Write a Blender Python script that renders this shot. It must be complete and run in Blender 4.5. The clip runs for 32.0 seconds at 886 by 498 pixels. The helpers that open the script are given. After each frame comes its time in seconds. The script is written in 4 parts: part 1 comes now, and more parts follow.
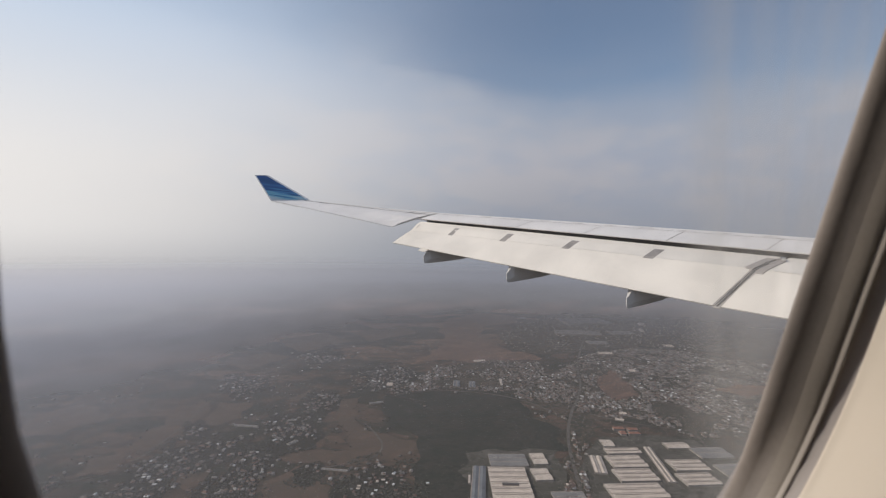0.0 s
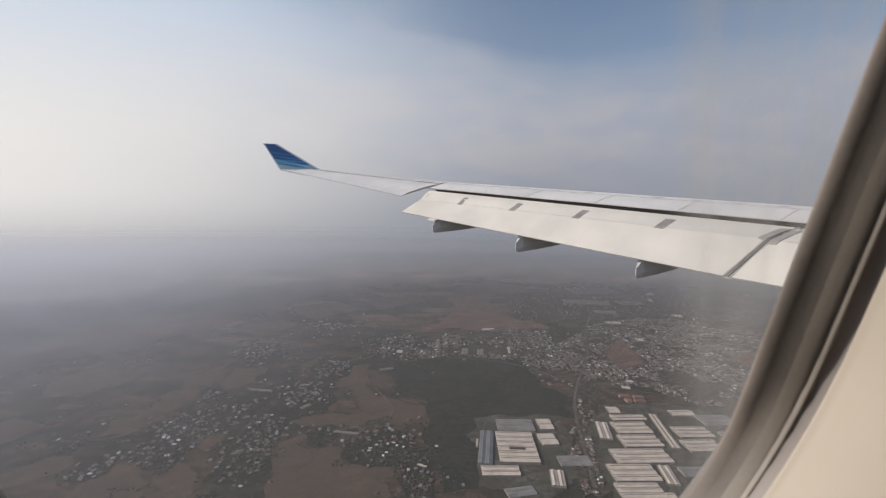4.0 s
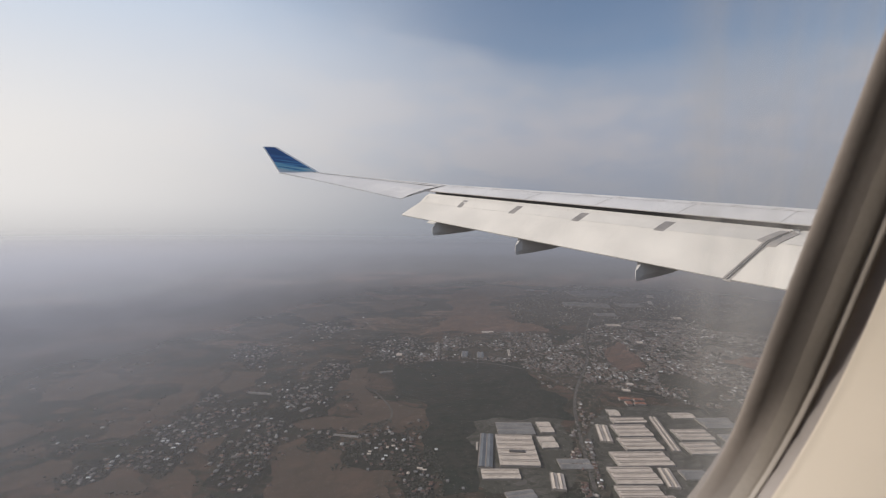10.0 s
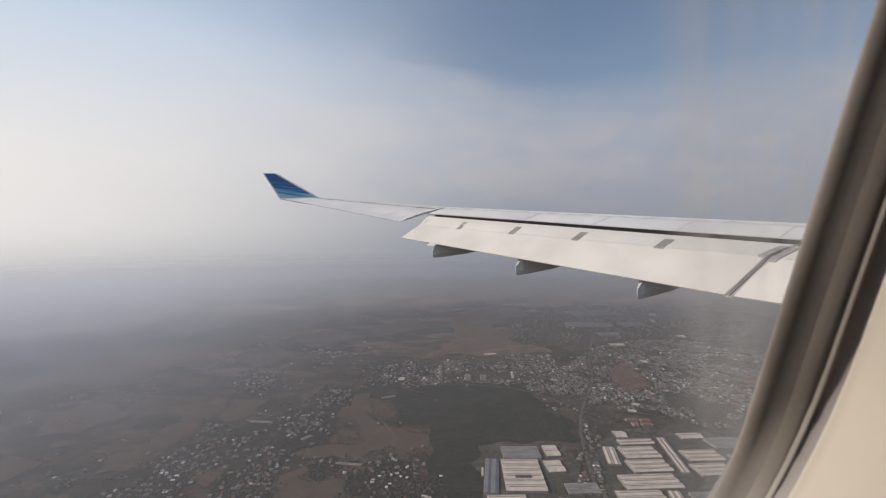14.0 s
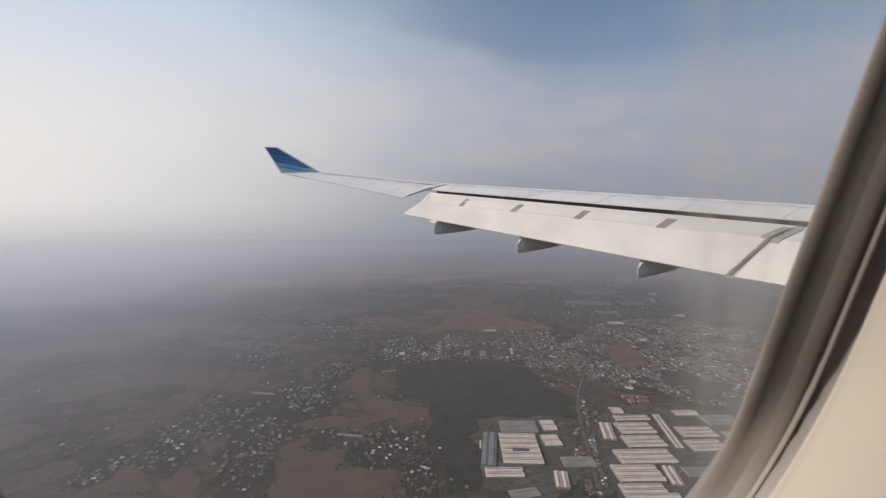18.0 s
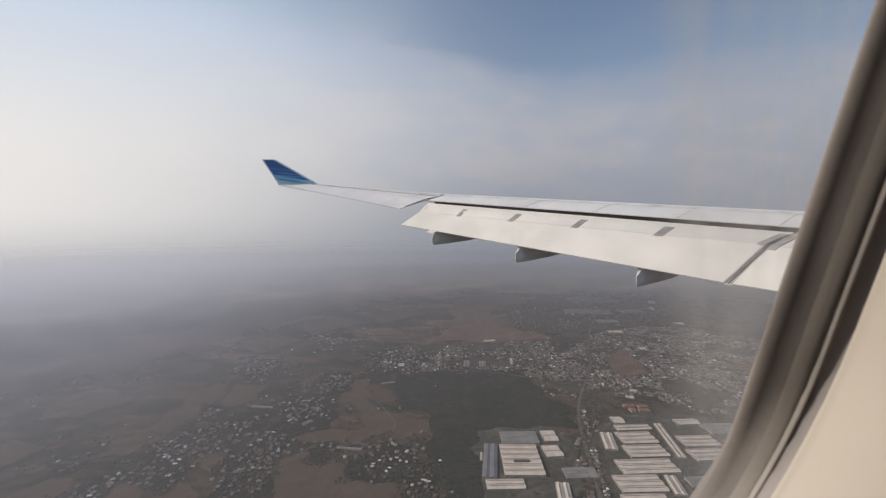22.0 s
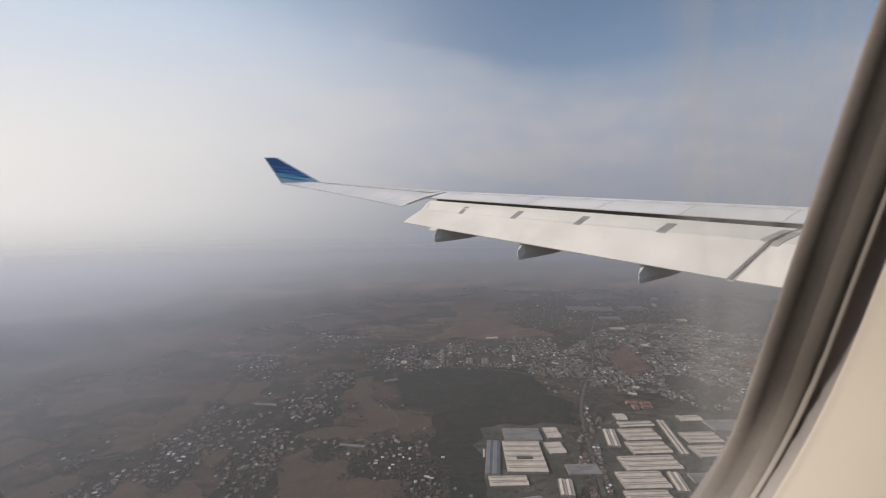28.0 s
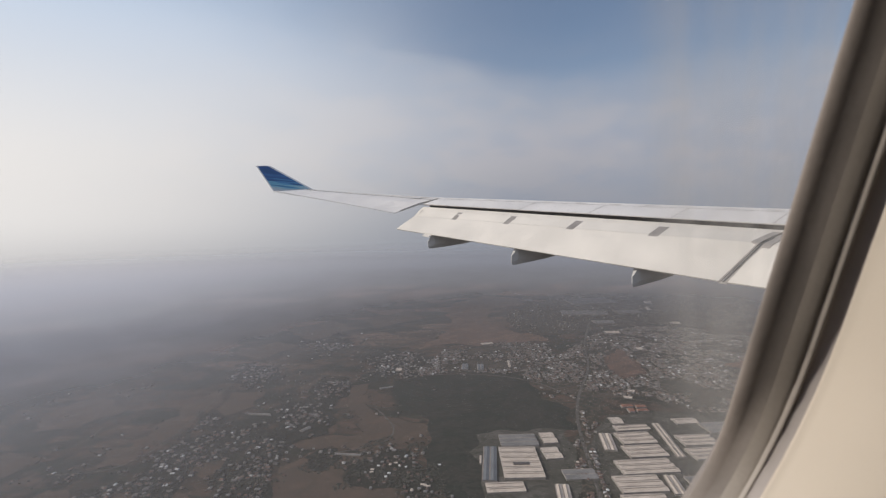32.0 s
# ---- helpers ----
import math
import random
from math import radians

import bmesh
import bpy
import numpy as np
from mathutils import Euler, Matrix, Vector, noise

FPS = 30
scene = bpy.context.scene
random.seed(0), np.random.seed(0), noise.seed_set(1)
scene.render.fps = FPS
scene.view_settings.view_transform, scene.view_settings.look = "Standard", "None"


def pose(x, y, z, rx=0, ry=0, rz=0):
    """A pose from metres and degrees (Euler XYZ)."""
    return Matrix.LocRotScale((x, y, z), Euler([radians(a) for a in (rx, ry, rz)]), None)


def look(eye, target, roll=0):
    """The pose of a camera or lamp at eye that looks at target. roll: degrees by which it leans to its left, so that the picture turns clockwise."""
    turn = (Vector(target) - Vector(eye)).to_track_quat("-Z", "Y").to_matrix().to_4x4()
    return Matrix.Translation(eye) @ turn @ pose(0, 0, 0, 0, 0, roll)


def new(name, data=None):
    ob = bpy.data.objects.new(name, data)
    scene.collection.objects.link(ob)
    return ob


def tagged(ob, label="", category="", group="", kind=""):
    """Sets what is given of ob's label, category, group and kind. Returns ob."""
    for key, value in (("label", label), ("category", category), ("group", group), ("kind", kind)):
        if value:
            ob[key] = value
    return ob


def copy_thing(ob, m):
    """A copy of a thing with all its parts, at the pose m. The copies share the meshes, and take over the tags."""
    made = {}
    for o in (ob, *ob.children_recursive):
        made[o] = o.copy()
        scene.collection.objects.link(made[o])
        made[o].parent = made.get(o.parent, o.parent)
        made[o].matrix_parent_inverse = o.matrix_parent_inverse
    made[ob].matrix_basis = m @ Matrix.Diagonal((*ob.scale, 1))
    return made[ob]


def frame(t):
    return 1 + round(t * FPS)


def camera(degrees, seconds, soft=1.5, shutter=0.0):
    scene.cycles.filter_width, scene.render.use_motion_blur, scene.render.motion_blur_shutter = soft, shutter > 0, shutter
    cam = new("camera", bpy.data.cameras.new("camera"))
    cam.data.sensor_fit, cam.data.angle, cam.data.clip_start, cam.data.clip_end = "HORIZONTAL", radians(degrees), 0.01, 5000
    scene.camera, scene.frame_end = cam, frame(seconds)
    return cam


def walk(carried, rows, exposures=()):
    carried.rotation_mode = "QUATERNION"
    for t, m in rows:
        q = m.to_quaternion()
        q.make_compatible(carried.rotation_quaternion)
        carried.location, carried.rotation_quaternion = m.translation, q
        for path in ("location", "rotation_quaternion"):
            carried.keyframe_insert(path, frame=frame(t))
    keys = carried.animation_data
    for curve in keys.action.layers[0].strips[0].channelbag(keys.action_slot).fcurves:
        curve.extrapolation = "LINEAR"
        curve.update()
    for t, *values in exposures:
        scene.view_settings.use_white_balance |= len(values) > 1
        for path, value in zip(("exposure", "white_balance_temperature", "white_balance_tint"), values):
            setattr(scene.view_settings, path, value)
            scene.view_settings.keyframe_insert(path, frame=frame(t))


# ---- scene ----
# World: x along the aircraft's flight, y outboard from the port window, z up; the eye is close behind the pane.
cam = camera(86.0, 32.0, soft=1.25)
# seconds, place along the window, towards it and up, yaw, pitch, roll
PATH = [
    (0, -0.0043, 0.0069, -0.0001, -34.333, -0.251, -0.466),
    (0.5, -0.0042, 0.0070, 0.0010, -34.357, -0.319, -0.667),
    (1, -0.0040, 0.0072, 0.0020, -34.393, -0.384, -0.656),
    (1.5, -0.0015, 0.0087, 0.0010, -34.239, -0.942, -0.816),
    (2, 0.0011, 0.0103, -0.0001, -33.990, -2.007, -1.254),
    (2.5, 0.0030, 0.0076, -0.0001, -34.016, -3.616, -1.525),
    (3, 0.0049, 0.0050, -0.0002, -33.789, -3.673, -0.849),
    (3.5, 0.0051, 0.0047, -0.0004, -33.320, -3.896, -0.705),
    (5.5, 0.0061, 0.0033, -0.0016, -33.098, -3.950, -0.488),
    (6, 0.0064, 0.0030, -0.0019, -33.248, -3.432, -0.045),
    (6.5, 0.0056, 0.0035, -0.0003, -33.315, -2.677, 0.275),
    (7, 0.0047, 0.0040, 0.0014, -33.262, -2.323, 0.328),
    (7.5, 0.0018, 0.0062, 0.0017, -33.081, -2.247, 0.269),
    (8, -0.0011, 0.0085, 0.0021, -32.939, -2.522, -0.301),
    (8.5, 0.0016, 0.0079, 0.0008, -33.037, -2.801, -0.588),
    (9, 0.0043, 0.0074, -0.0004, -33.131, -3.510, -1.015),
    (9.5, 0.0048, 0.0068, -0.0005, -33.197, -3.777, -0.849),
    (10, 0.0054, 0.0061, -0.0006, -33.264, -3.613, -0.527),
    (10.5, 0.0049, 0.0047, 0.0000, -33.228, -3.286, -0.219),
    (11, 0.0045, 0.0033, 0.0007, -33.267, -3.032, 0.000),
    (11.5, 0.0044, 0.0027, 0.0005, -33.458, -2.737, 0.308),
    (12, 0.0043, 0.0021, 0.0003, -33.502, -2.832, 0.062),
    (12.5, 0.0041, 0.0024, -0.0000, -33.507, -2.579, 0.282),
    (13, 0.0039, 0.0026, -0.0004, -33.472, -1.817, 0.359),
    (13.5, 0.0041, 0.0028, -0.0003, -33.381, -0.970, 0.592),
    (15.5, 0.0048, 0.0035, 0.0002, -32.958, -1.009, 0.889),
    (16, 0.0050, 0.0037, 0.0003, -32.856, -1.837, 0.694),
    (16.5, 0.0050, 0.0039, 0.0001, -32.825, -2.551, 0.705),
    (17, 0.0051, 0.0042, -0.0000, -32.960, -3.284, 0.348),
    (17.5, 0.0051, 0.0043, 0.0002, -33.066, -3.698, -0.046),
    (18, 0.0050, 0.0043, 0.0004, -33.060, -3.738, -0.061),
    (18.5, 0.0049, 0.0040, -0.0002, -33.126, -3.228, 0.101),
    (19, 0.0048, 0.0036, -0.0008, -32.993, -2.441, 0.383),
    (19.5, 0.0050, 0.0033, -0.0007, -32.833, -1.876, 0.533),
    (20, 0.0051, 0.0031, -0.0006, -32.727, -1.501, 0.668),
    (20.5, 0.0052, 0.0028, -0.0009, -32.654, -1.442, 0.897),
    (21, 0.0054, 0.0024, -0.0013, -32.742, -1.534, 0.993),
    (21.5, 0.0050, 0.0024, -0.0006, -33.018, -1.892, 0.838),
    (22, 0.0047, 0.0023, 0.0001, -33.303, -2.498, 0.516),
    (22.5, 0.0045, 0.0020, 0.0003, -33.494, -2.713, 0.430),
    (23, 0.0044, 0.0016, 0.0005, -33.535, -2.497, 0.414),
    (23.5, 0.0043, 0.0020, -0.0011, -33.452, -1.966, 0.605),
    (24, 0.0042, 0.0023, -0.0028, -33.353, -1.473, 0.791),
    (24.5, 0.0044, 0.0020, -0.0015, -33.262, -1.452, 0.741),
    (25, 0.0046, 0.0017, -0.0002, -33.225, -1.328, 0.980),
    (25.5, 0.0047, 0.0020, -0.0003, -33.183, -1.375, 1.047),
    (27.5, 0.0051, 0.0028, -0.0007, -33.067, -2.704, 0.746),
    (28, 0.0052, 0.0030, -0.0008, -33.049, -2.810, 0.737),
    (28.5, 0.0052, 0.0032, -0.0002, -33.050, -2.778, 0.831),
    (29, 0.0052, 0.0034, 0.0004, -33.091, -2.919, 0.840),
    (29.5, 0.0052, 0.0026, -0.0004, -33.136, -2.889, 0.928),
    (30, 0.0051, 0.0019, -0.0011, -33.235, -2.613, 1.021),
    (30.5, 0.0051, 0.0016, -0.0006, -33.277, -2.314, 1.157),
    (31, 0.0051, 0.0014, -0.0000, -33.319, -2.142, 1.333),
    (31.5, 0.0053, 0.0010, -0.0005, -33.481, -2.167, 1.447),
    (32, 0.0055, 0.0006, -0.0010, -33.838, -2.087, 1.433),
]
walk(cam, [(t, pose(x, y, z, 90 + pitch, roll, yaw)) for t, x, y, z, yaw, pitch, roll in PATH])
# focused on the wing, so that the window frame is a little soft
cam.data.dof.use_dof, cam.data.dof.focus_distance, cam.data.dof.aperture_fstop = True, 30.0, 16.0

ALT = 560.0  # height above the plain
W, LEANING, SKEW = 0.085, 0.2722, -0.0481  # distance of the pane from the eye, lean and turn of the cabin wall

# ---- sky, sun ----
SUN_BEARING, SUN_ELEVATION = -62.0, 34.0  # bearing from outboard, minus is aft
az, el = radians(SUN_BEARING), radians(SUN_ELEVATION)
TO_SUN = Vector((math.sin(az) * math.cos(el), math.cos(az) * math.cos(el), math.sin(el)))
sun = new("sun", bpy.data.lights.new("sun", "SUN"))
sun.data.energy, sun.data.angle, sun.data.color = 3.1, radians(3.0), (1.0, 0.92, 0.82)
sun.matrix_world = look((0, 0, 0), -TO_SUN)

world = bpy.data.worlds.new("hazy_sky")
scene.world = world
world.use_nodes = True
wn, wl = world.node_tree.nodes, world.node_tree.links
wn.clear()


def math_node(nodes, links, op, a, b=None, c=None, clamp=False):
    n = nodes.new("ShaderNodeMath")
    n.operation, n.use_clamp = op, clamp
    for i, v in enumerate((a, b, c)):
        if v is None:
            continue
        if isinstance(v, (int, float)):
            n.inputs[i].default_value = v
        else:
            links.new(v, n.inputs[i])
    return n.outputs[0]


def smooth(nodes, links, value, lo, hi, out0=0.0, out1=1.0):
    n = nodes.new("ShaderNodeMapRange")
    n.interpolation_type = "SMOOTHSTEP"
    links.new(value, n.inputs[0])
    for i, v in zip((1, 2, 3, 4), (lo, hi, out0, out1)):
        n.inputs[i].default_value = v
    return n.outputs[0]


def mix_colour(nodes, links, fac, a, b, blend="MIX"):
    n = nodes.new("ShaderNodeMix")
    n.data_type, n.blend_type = "RGBA", blend
    for sock, v in ((n.inputs[0], fac), (n.inputs[6], a), (n.inputs[7], b)):
        if isinstance(v, (int, float)):
            sock.default_value = v
        elif isinstance(v, tuple):
            sock.default_value = (*v, 1) if len(v) == 3 else v
        else:
            links.new(v, sock)
    return n.outputs[2]


coord = wn.new("ShaderNodeTexCoord")
sep = wn.new("ShaderNodeSeparateXYZ")
wl.new(coord.outputs["Generated"], sep.inputs[0])
sky = wn.new("ShaderNodeTexSky")
sky.sky_type, sky.sun_disc = "NISHITA", False
sky.sun_elevation, sky.sun_rotation = el, az
sky.air_density, sky.dust_density, sky.ozone_density = 1.0, 1.0, 1.3
sky_lit = mix_colour(wn, wl, 1.0, sky.outputs[0], (0.103, 0.103, 0.103), "MULTIPLY")
dot = wn.new("ShaderNodeVectorMath")
dot.operation = "DOT_PRODUCT"
wl.new(coord.outputs["Generated"], dot.inputs[0])
dot.inputs[1].default_value = TO_SUN
glow = smooth(wn, wl, dot.outputs["Value"], -0.25, 0.70)
# thin cloud sheet: its edge wanders with the bearing
stretch = wn.new("ShaderNodeMapping")
stretch.inputs["Scale"].default_value = (1.6, 1.6, 4.0)
wl.new(coord.outputs["Generated"], stretch.inputs[0])
veil = wn.new("ShaderNodeTexNoise")
veil.inputs["Scale"].default_value, veil.inputs["Detail"].default_value, veil.inputs["Roughness"].default_value = 2.1, 5.0, 0.5
wl.new(stretch.outputs[0], veil.inputs[0])
height = math_node(wn, wl, "ADD", sep.outputs["Z"], math_node(wn, wl, "MULTIPLY", math_node(wn, wl, "SUBTRACT", veil.outputs[0], 0.5), 0.07))
height = math_node(wn, wl, "SUBTRACT", height, math_node(wn, wl, "MULTIPLY", glow, 0.2))
bank = wn.new("ShaderNodeTexNoise")
bank.inputs["Scale"].default_value, bank.inputs["Detail"].default_value, bank.inputs["Roughness"].default_value = 3.4, 3.0, 0.45
wl.new(coord.outputs["Generated"], bank.inputs[0])
edge_height = math_node(wn, wl, "ADD", height, math_node(wn, wl, "MULTIPLY", math_node(wn, wl, "SUBTRACT", bank.outputs[0], 0.5), 0.06))
haze_amount = math_node(wn, wl, "MULTIPLY", smooth(wn, wl, height, 0.15, 0.40, 1.0, 0.25), math_node(wn, wl, "MAXIMUM", smooth(wn, wl, edge_height, 0.25, 0.315, 1.0, 0.30), smooth(wn, wl, glow, 0.12, 0.6, 0.35, 1.0)))
wide_glow = smooth(wn, wl, dot.outputs["Value"], 0.2, 0.86, 0.0, 0.45)
haze_amount = math_node(wn, wl, "MAXIMUM", haze_amount, wide_glow)
far_side = mix_colour(wn, wl, smooth(wn, wl, sep.outputs["Z"], -0.02, 0.20), (0.27, 0.288, 0.325), (0.382, 0.395, 0.44))
near_side = mix_colour(wn, wl, smooth(wn, wl, sep.outputs["Z"], 0.10, 0.46), (0.86, 0.832, 0.81), (0.54, 0.65, 0.81))
# the haze over the far plain darkens gently below the horizon
near_side = mix_colour(wn, wl, smooth(wn, wl, sep.outputs["Z"], -0.16, 0.045), (0.22, 0.225, 0.26), near_side)
# pale pinkish shreds of cloud with bluer gaps between them
shreds = wn.new("ShaderNodeTexNoise")
shreds.inputs["Scale"].default_value, shreds.inputs["Detail"].default_value, shreds.inputs["Roughness"].default_value = 3.2, 5.0, 0.55
wl.new(stretch.outputs[0], shreds.inputs[0])
shred_share = math_node(wn, wl, "ADD", 0.5, math_node(wn, wl, "MULTIPLY", smooth(wn, wl, shreds.outputs[0], 0.36, 0.62, -0.5, 0.5), smooth(wn, wl, sep.outputs["Z"], 0.0, 0.14)))
far_side = mix_colour(wn, wl, shred_share, mix_colour(wn, wl, 1.0, far_side, (0.90, 0.95, 1.03), "MULTIPLY"), mix_colour(wn, wl, 1.0, far_side, (1.10, 1.06, 1.05), "MULTIPLY"))
haze_colour = mix_colour(wn, wl, glow, far_side, near_side)
# beyond the ground that is built, the dull plain goes on
haze_colour = mix_colour(wn, wl, smooth(wn, wl, sep.outputs["Z"], -0.08, -0.064), (0.085, 0.08, 0.075), haze_colour)
full = mix_colour(wn, wl, haze_amount, sky_lit, haze_colour)
background = wn.new("ShaderNodeBackground")
background.inputs[1].default_value = 1.0
wl.new(full, background.inputs[0])
wout = wn.new("ShaderNodeOutputWorld")
wl.new(background.outputs[0], wout.inputs[0])
scene.view_settings.exposure = 0.0


# ---- materials ----
def material(name, base, rough=0.6, metal=0.0, variation=0.12, scale=3.0, bump=0.0, fine=40.0, spec=0.5, hue_to=None):
    """A surface with variation at two scales: stains at `scale` per metre and grain at `fine`."""
    m = bpy.data.materials.new(name)
    m.use_nodes = True
    n, l = m.node_tree.nodes, m.node_tree.links
    b = n["Principled BSDF"]
    b.inputs["Roughness"].default_value, b.inputs["Metallic"].default_value = rough, metal
    b.inputs["Specular IOR Level"].default_value = spec
    tc = n.new("ShaderNodeTexCoord")
    big, small = n.new("ShaderNodeTexNoise"), n.new("ShaderNodeTexNoise")
    big.inputs["Scale"].default_value, big.inputs["Detail"].default_value = scale, 4.0
    small.inputs["Scale"].default_value, small.inputs["Detail"].default_value = fine, 2.0
    for t in (big, small):
        l.new(tc.outputs["Object"], t.inputs["Vector"])
    dark = tuple(c * (1 - variation) for c in base)
    light = hue_to or tuple(min(1.0, c * (1 + variation)) for c in base)
    c1 = mix_colour(n, l, smooth(n, l, big.outputs[0], 0.3, 0.7), dark, light)
    c2 = mix_colour(n, l, smooth(n, l, small.outputs[0], 0.3, 0.7, 0.0, variation * 1.2), c1, tuple(c * 0.7 for c in base))
    l.new(c2, b.inputs["Base Color"])
    l.new(smooth(n, l, big.outputs[0], 0.25, 0.75, max(0.02, rough - 0.08), min(1.0, rough + 0.08)), b.inputs["Roughness"])
    if bump:
        bp = n.new("ShaderNodeBump")
        bp.inputs["Strength"].default_value, bp.inputs["Distance"].default_value = 0.4, bump
        l.new(small.outputs[0], bp.inputs["Height"])
        l.new(bp.outputs[0], b.inputs["Normal"])
    return m


def painted(name, base, rough, streak_scale, grime=0.3):
    """Aircraft paint with faint grime drawn out along the airflow."""
    m = material(name, base, rough, 0, 0.06, 0.8, 0, 12)
    n, l = m.node_tree.nodes, m.node_tree.links
    b = n["Principled BSDF"]
    old = b.inputs["Base Color"].links[0].from_socket
    tc, mp, nz = n.new("ShaderNodeTexCoord"), n.new("ShaderNodeMapping"), n.new("ShaderNodeTexNoise")
    mp.inputs["Scale"].default_value = (0.35, streak_scale, 0.35)
    nz.inputs["Scale"].default_value, nz.inputs["Detail"].default_value, nz.inputs["Roughness"].default_value = 1.0, 5.0, 0.6
    l.new(tc.outputs["Object"], mp.inputs[0]), l.new(mp.outputs[0], nz.inputs[0])
    l.new(mix_colour(n, l, smooth(n, l, nz.outputs[0], 0.48, 0.72, 0.0, grime), old, tuple(k * 0.72 for k in base)), b.inputs["Base Color"])
    return m


M_WING = painted("wing_grey_paint", (0.675, 0.64, 0.615), 0.5, 3.0, 0.15)
M_FLAP = painted("flap_white_paint", (0.70, 0.645, 0.575), 0.5, 4.0, 0.10)
M_TRIM = material("white_edge_paint", (0.84, 0.84, 0.84), 0.4, 0, 0.04, 2, 0, 20)
M_STRIP = material("rub_strip_grey", (0.29, 0.262, 0.24), 0.6, 0, 0.2, 2, 0, 20)
# near-black for slots and gaps, with the shade inside them put into the colour
M_DARK = material("slot_gap_shade", (0.06, 0.06, 0.062), 0.7, 0, 0.2, 2, 0, 20)
M_METAL = material("linkage_metal", (0.40, 0.37, 0.34), 0.5, 0.2, 0.15, 4, 0, 30)
M_FAIR = material("fairing_grey_paint", (0.47, 0.455, 0.44), 0.45, 0, 0.08, 1.2, 0, 15)
M_BEZEL = material("bezel_cream_plastic", (0.76, 0.672, 0.57), 0.55, 0, 0.03, 6, 0.00004, 1500)
M_EDGE = material("edge_seal_rubber", (0.26, 0.224, 0.2), 0.75, 0, 0.15, 18, 0.0003, 400)
M_SEAL = material("seal_brown_rubber", (0.255, 0.222, 0.20), 0.7, 0, 0.15, 18, 0.0003, 400)
M_REVEAL = material("reveal_taupe_plastic", (0.285, 0.25, 0.218), 0.45, 0, 0.12, 14, 0.0003, 500)
M_TRACK = material("shade_track_plastic", (0.40, 0.355, 0.315), 0.5, 0, 0.1, 12, 0.0002, 500)
M_RECESS = material("recess_slate_plastic", (0.43, 0.385, 0.365), 0.6, 0, 0.1, 12, 0, 300)
M_CABIN = material("cabin_panel", (0.66, 0.61, 0.54), 0.6, 0, 0.05, 2, 0, 200)
M_CARPET = material("cabin_carpet", (0.10, 0.12, 0.18), 0.95, 0, 0.25, 6, 0.002, 300)


def pane_material():
    m = bpy.data.materials.new("scratched_pane")
    m.use_nodes = True
    n, l = m.node_tree.nodes, m.node_tree.links
    n.clear()
    tc = n.new("ShaderNodeTexCoord")
    sp = n.new("ShaderNodeSeparateXYZ")
    l.new(tc.outputs["Object"], sp.inputs[0])
    mp = n.new("ShaderNodeMapping")
    mp.inputs["Scale"].default_value = (52, 20, 2.5)
    across = math_node(n, l, "ADD", sp.outputs["X"], math_node(n, l, "MULTIPLY", sp.outputs["Z"], 0.49))
    upright = n.new("ShaderNodeCombineXYZ")
    l.new(across, upright.inputs[0])
    l.new(sp.outputs["Y"], upright.inputs[1]), l.new(sp.outputs["Z"], upright.inputs[2])
    l.new(upright.outputs[0], mp.inputs[0])
    streak = n.new("ShaderNodeTexNoise")
    streak.inputs["Scale"].default_value, streak.inputs["Detail"].default_value = 1.0, 1.5
    l.new(mp.outputs[0], streak.inputs[0])
    cloudy = n.new("ShaderNodeTexNoise")
    cloudy.inputs["Scale"].default_value, cloudy.inputs["Detail"].default_value = 30.0, 3.0
    l.new(tc.outputs["Object"], cloudy.inputs[0])
    # wiped grime gathers in an upright band towards the forward edge
    band = smooth(n, l, across, 0.018, 0.052)
    film = math_node(n, l, "MULTIPLY", band, math_node(n, l, "ADD", smooth(n, l, streak.outputs[0], 0.32, 0.68, 0.12, 0.28), smooth(n, l, cloudy.outputs[0], 0.35, 0.7, 0.0, 0.08)))
    film = math_node(n, l, "ADD", film, 0.025)
    clear, dirt, shine = n.new("ShaderNodeBsdfTransparent"), n.new("ShaderNodeBsdfTranslucent"), n.new("ShaderNodeBsdfGlossy")
    dirt.inputs[0].default_value = (0.47, 0.435, 0.395, 1)
    shine.inputs["Roughness"].default_value = 0.25
    fres = n.new("ShaderNodeFresnel")
    fres.inputs[0].default_value = 1.2
    m1, m2 = n.new("ShaderNodeMixShader"), n.new("ShaderNodeMixShader")
    l.new(film, m1.inputs[0]), l.new(clear.outputs[0], m1.inputs[1]), l.new(dirt.outputs[0], m1.inputs[2])
    l.new(math_node(n, l, "MULTIPLY", fres.outputs[0], 0.008), m2.inputs[0]), l.new(m1.outputs[0], m2.inputs[1]), l.new(shine.outputs[0], m2.inputs[2])
    out = n.new("ShaderNodeOutputMaterial")
    l.new(m2.outputs[0], out.inputs[0])
    return m


M_PANE = pane_material()


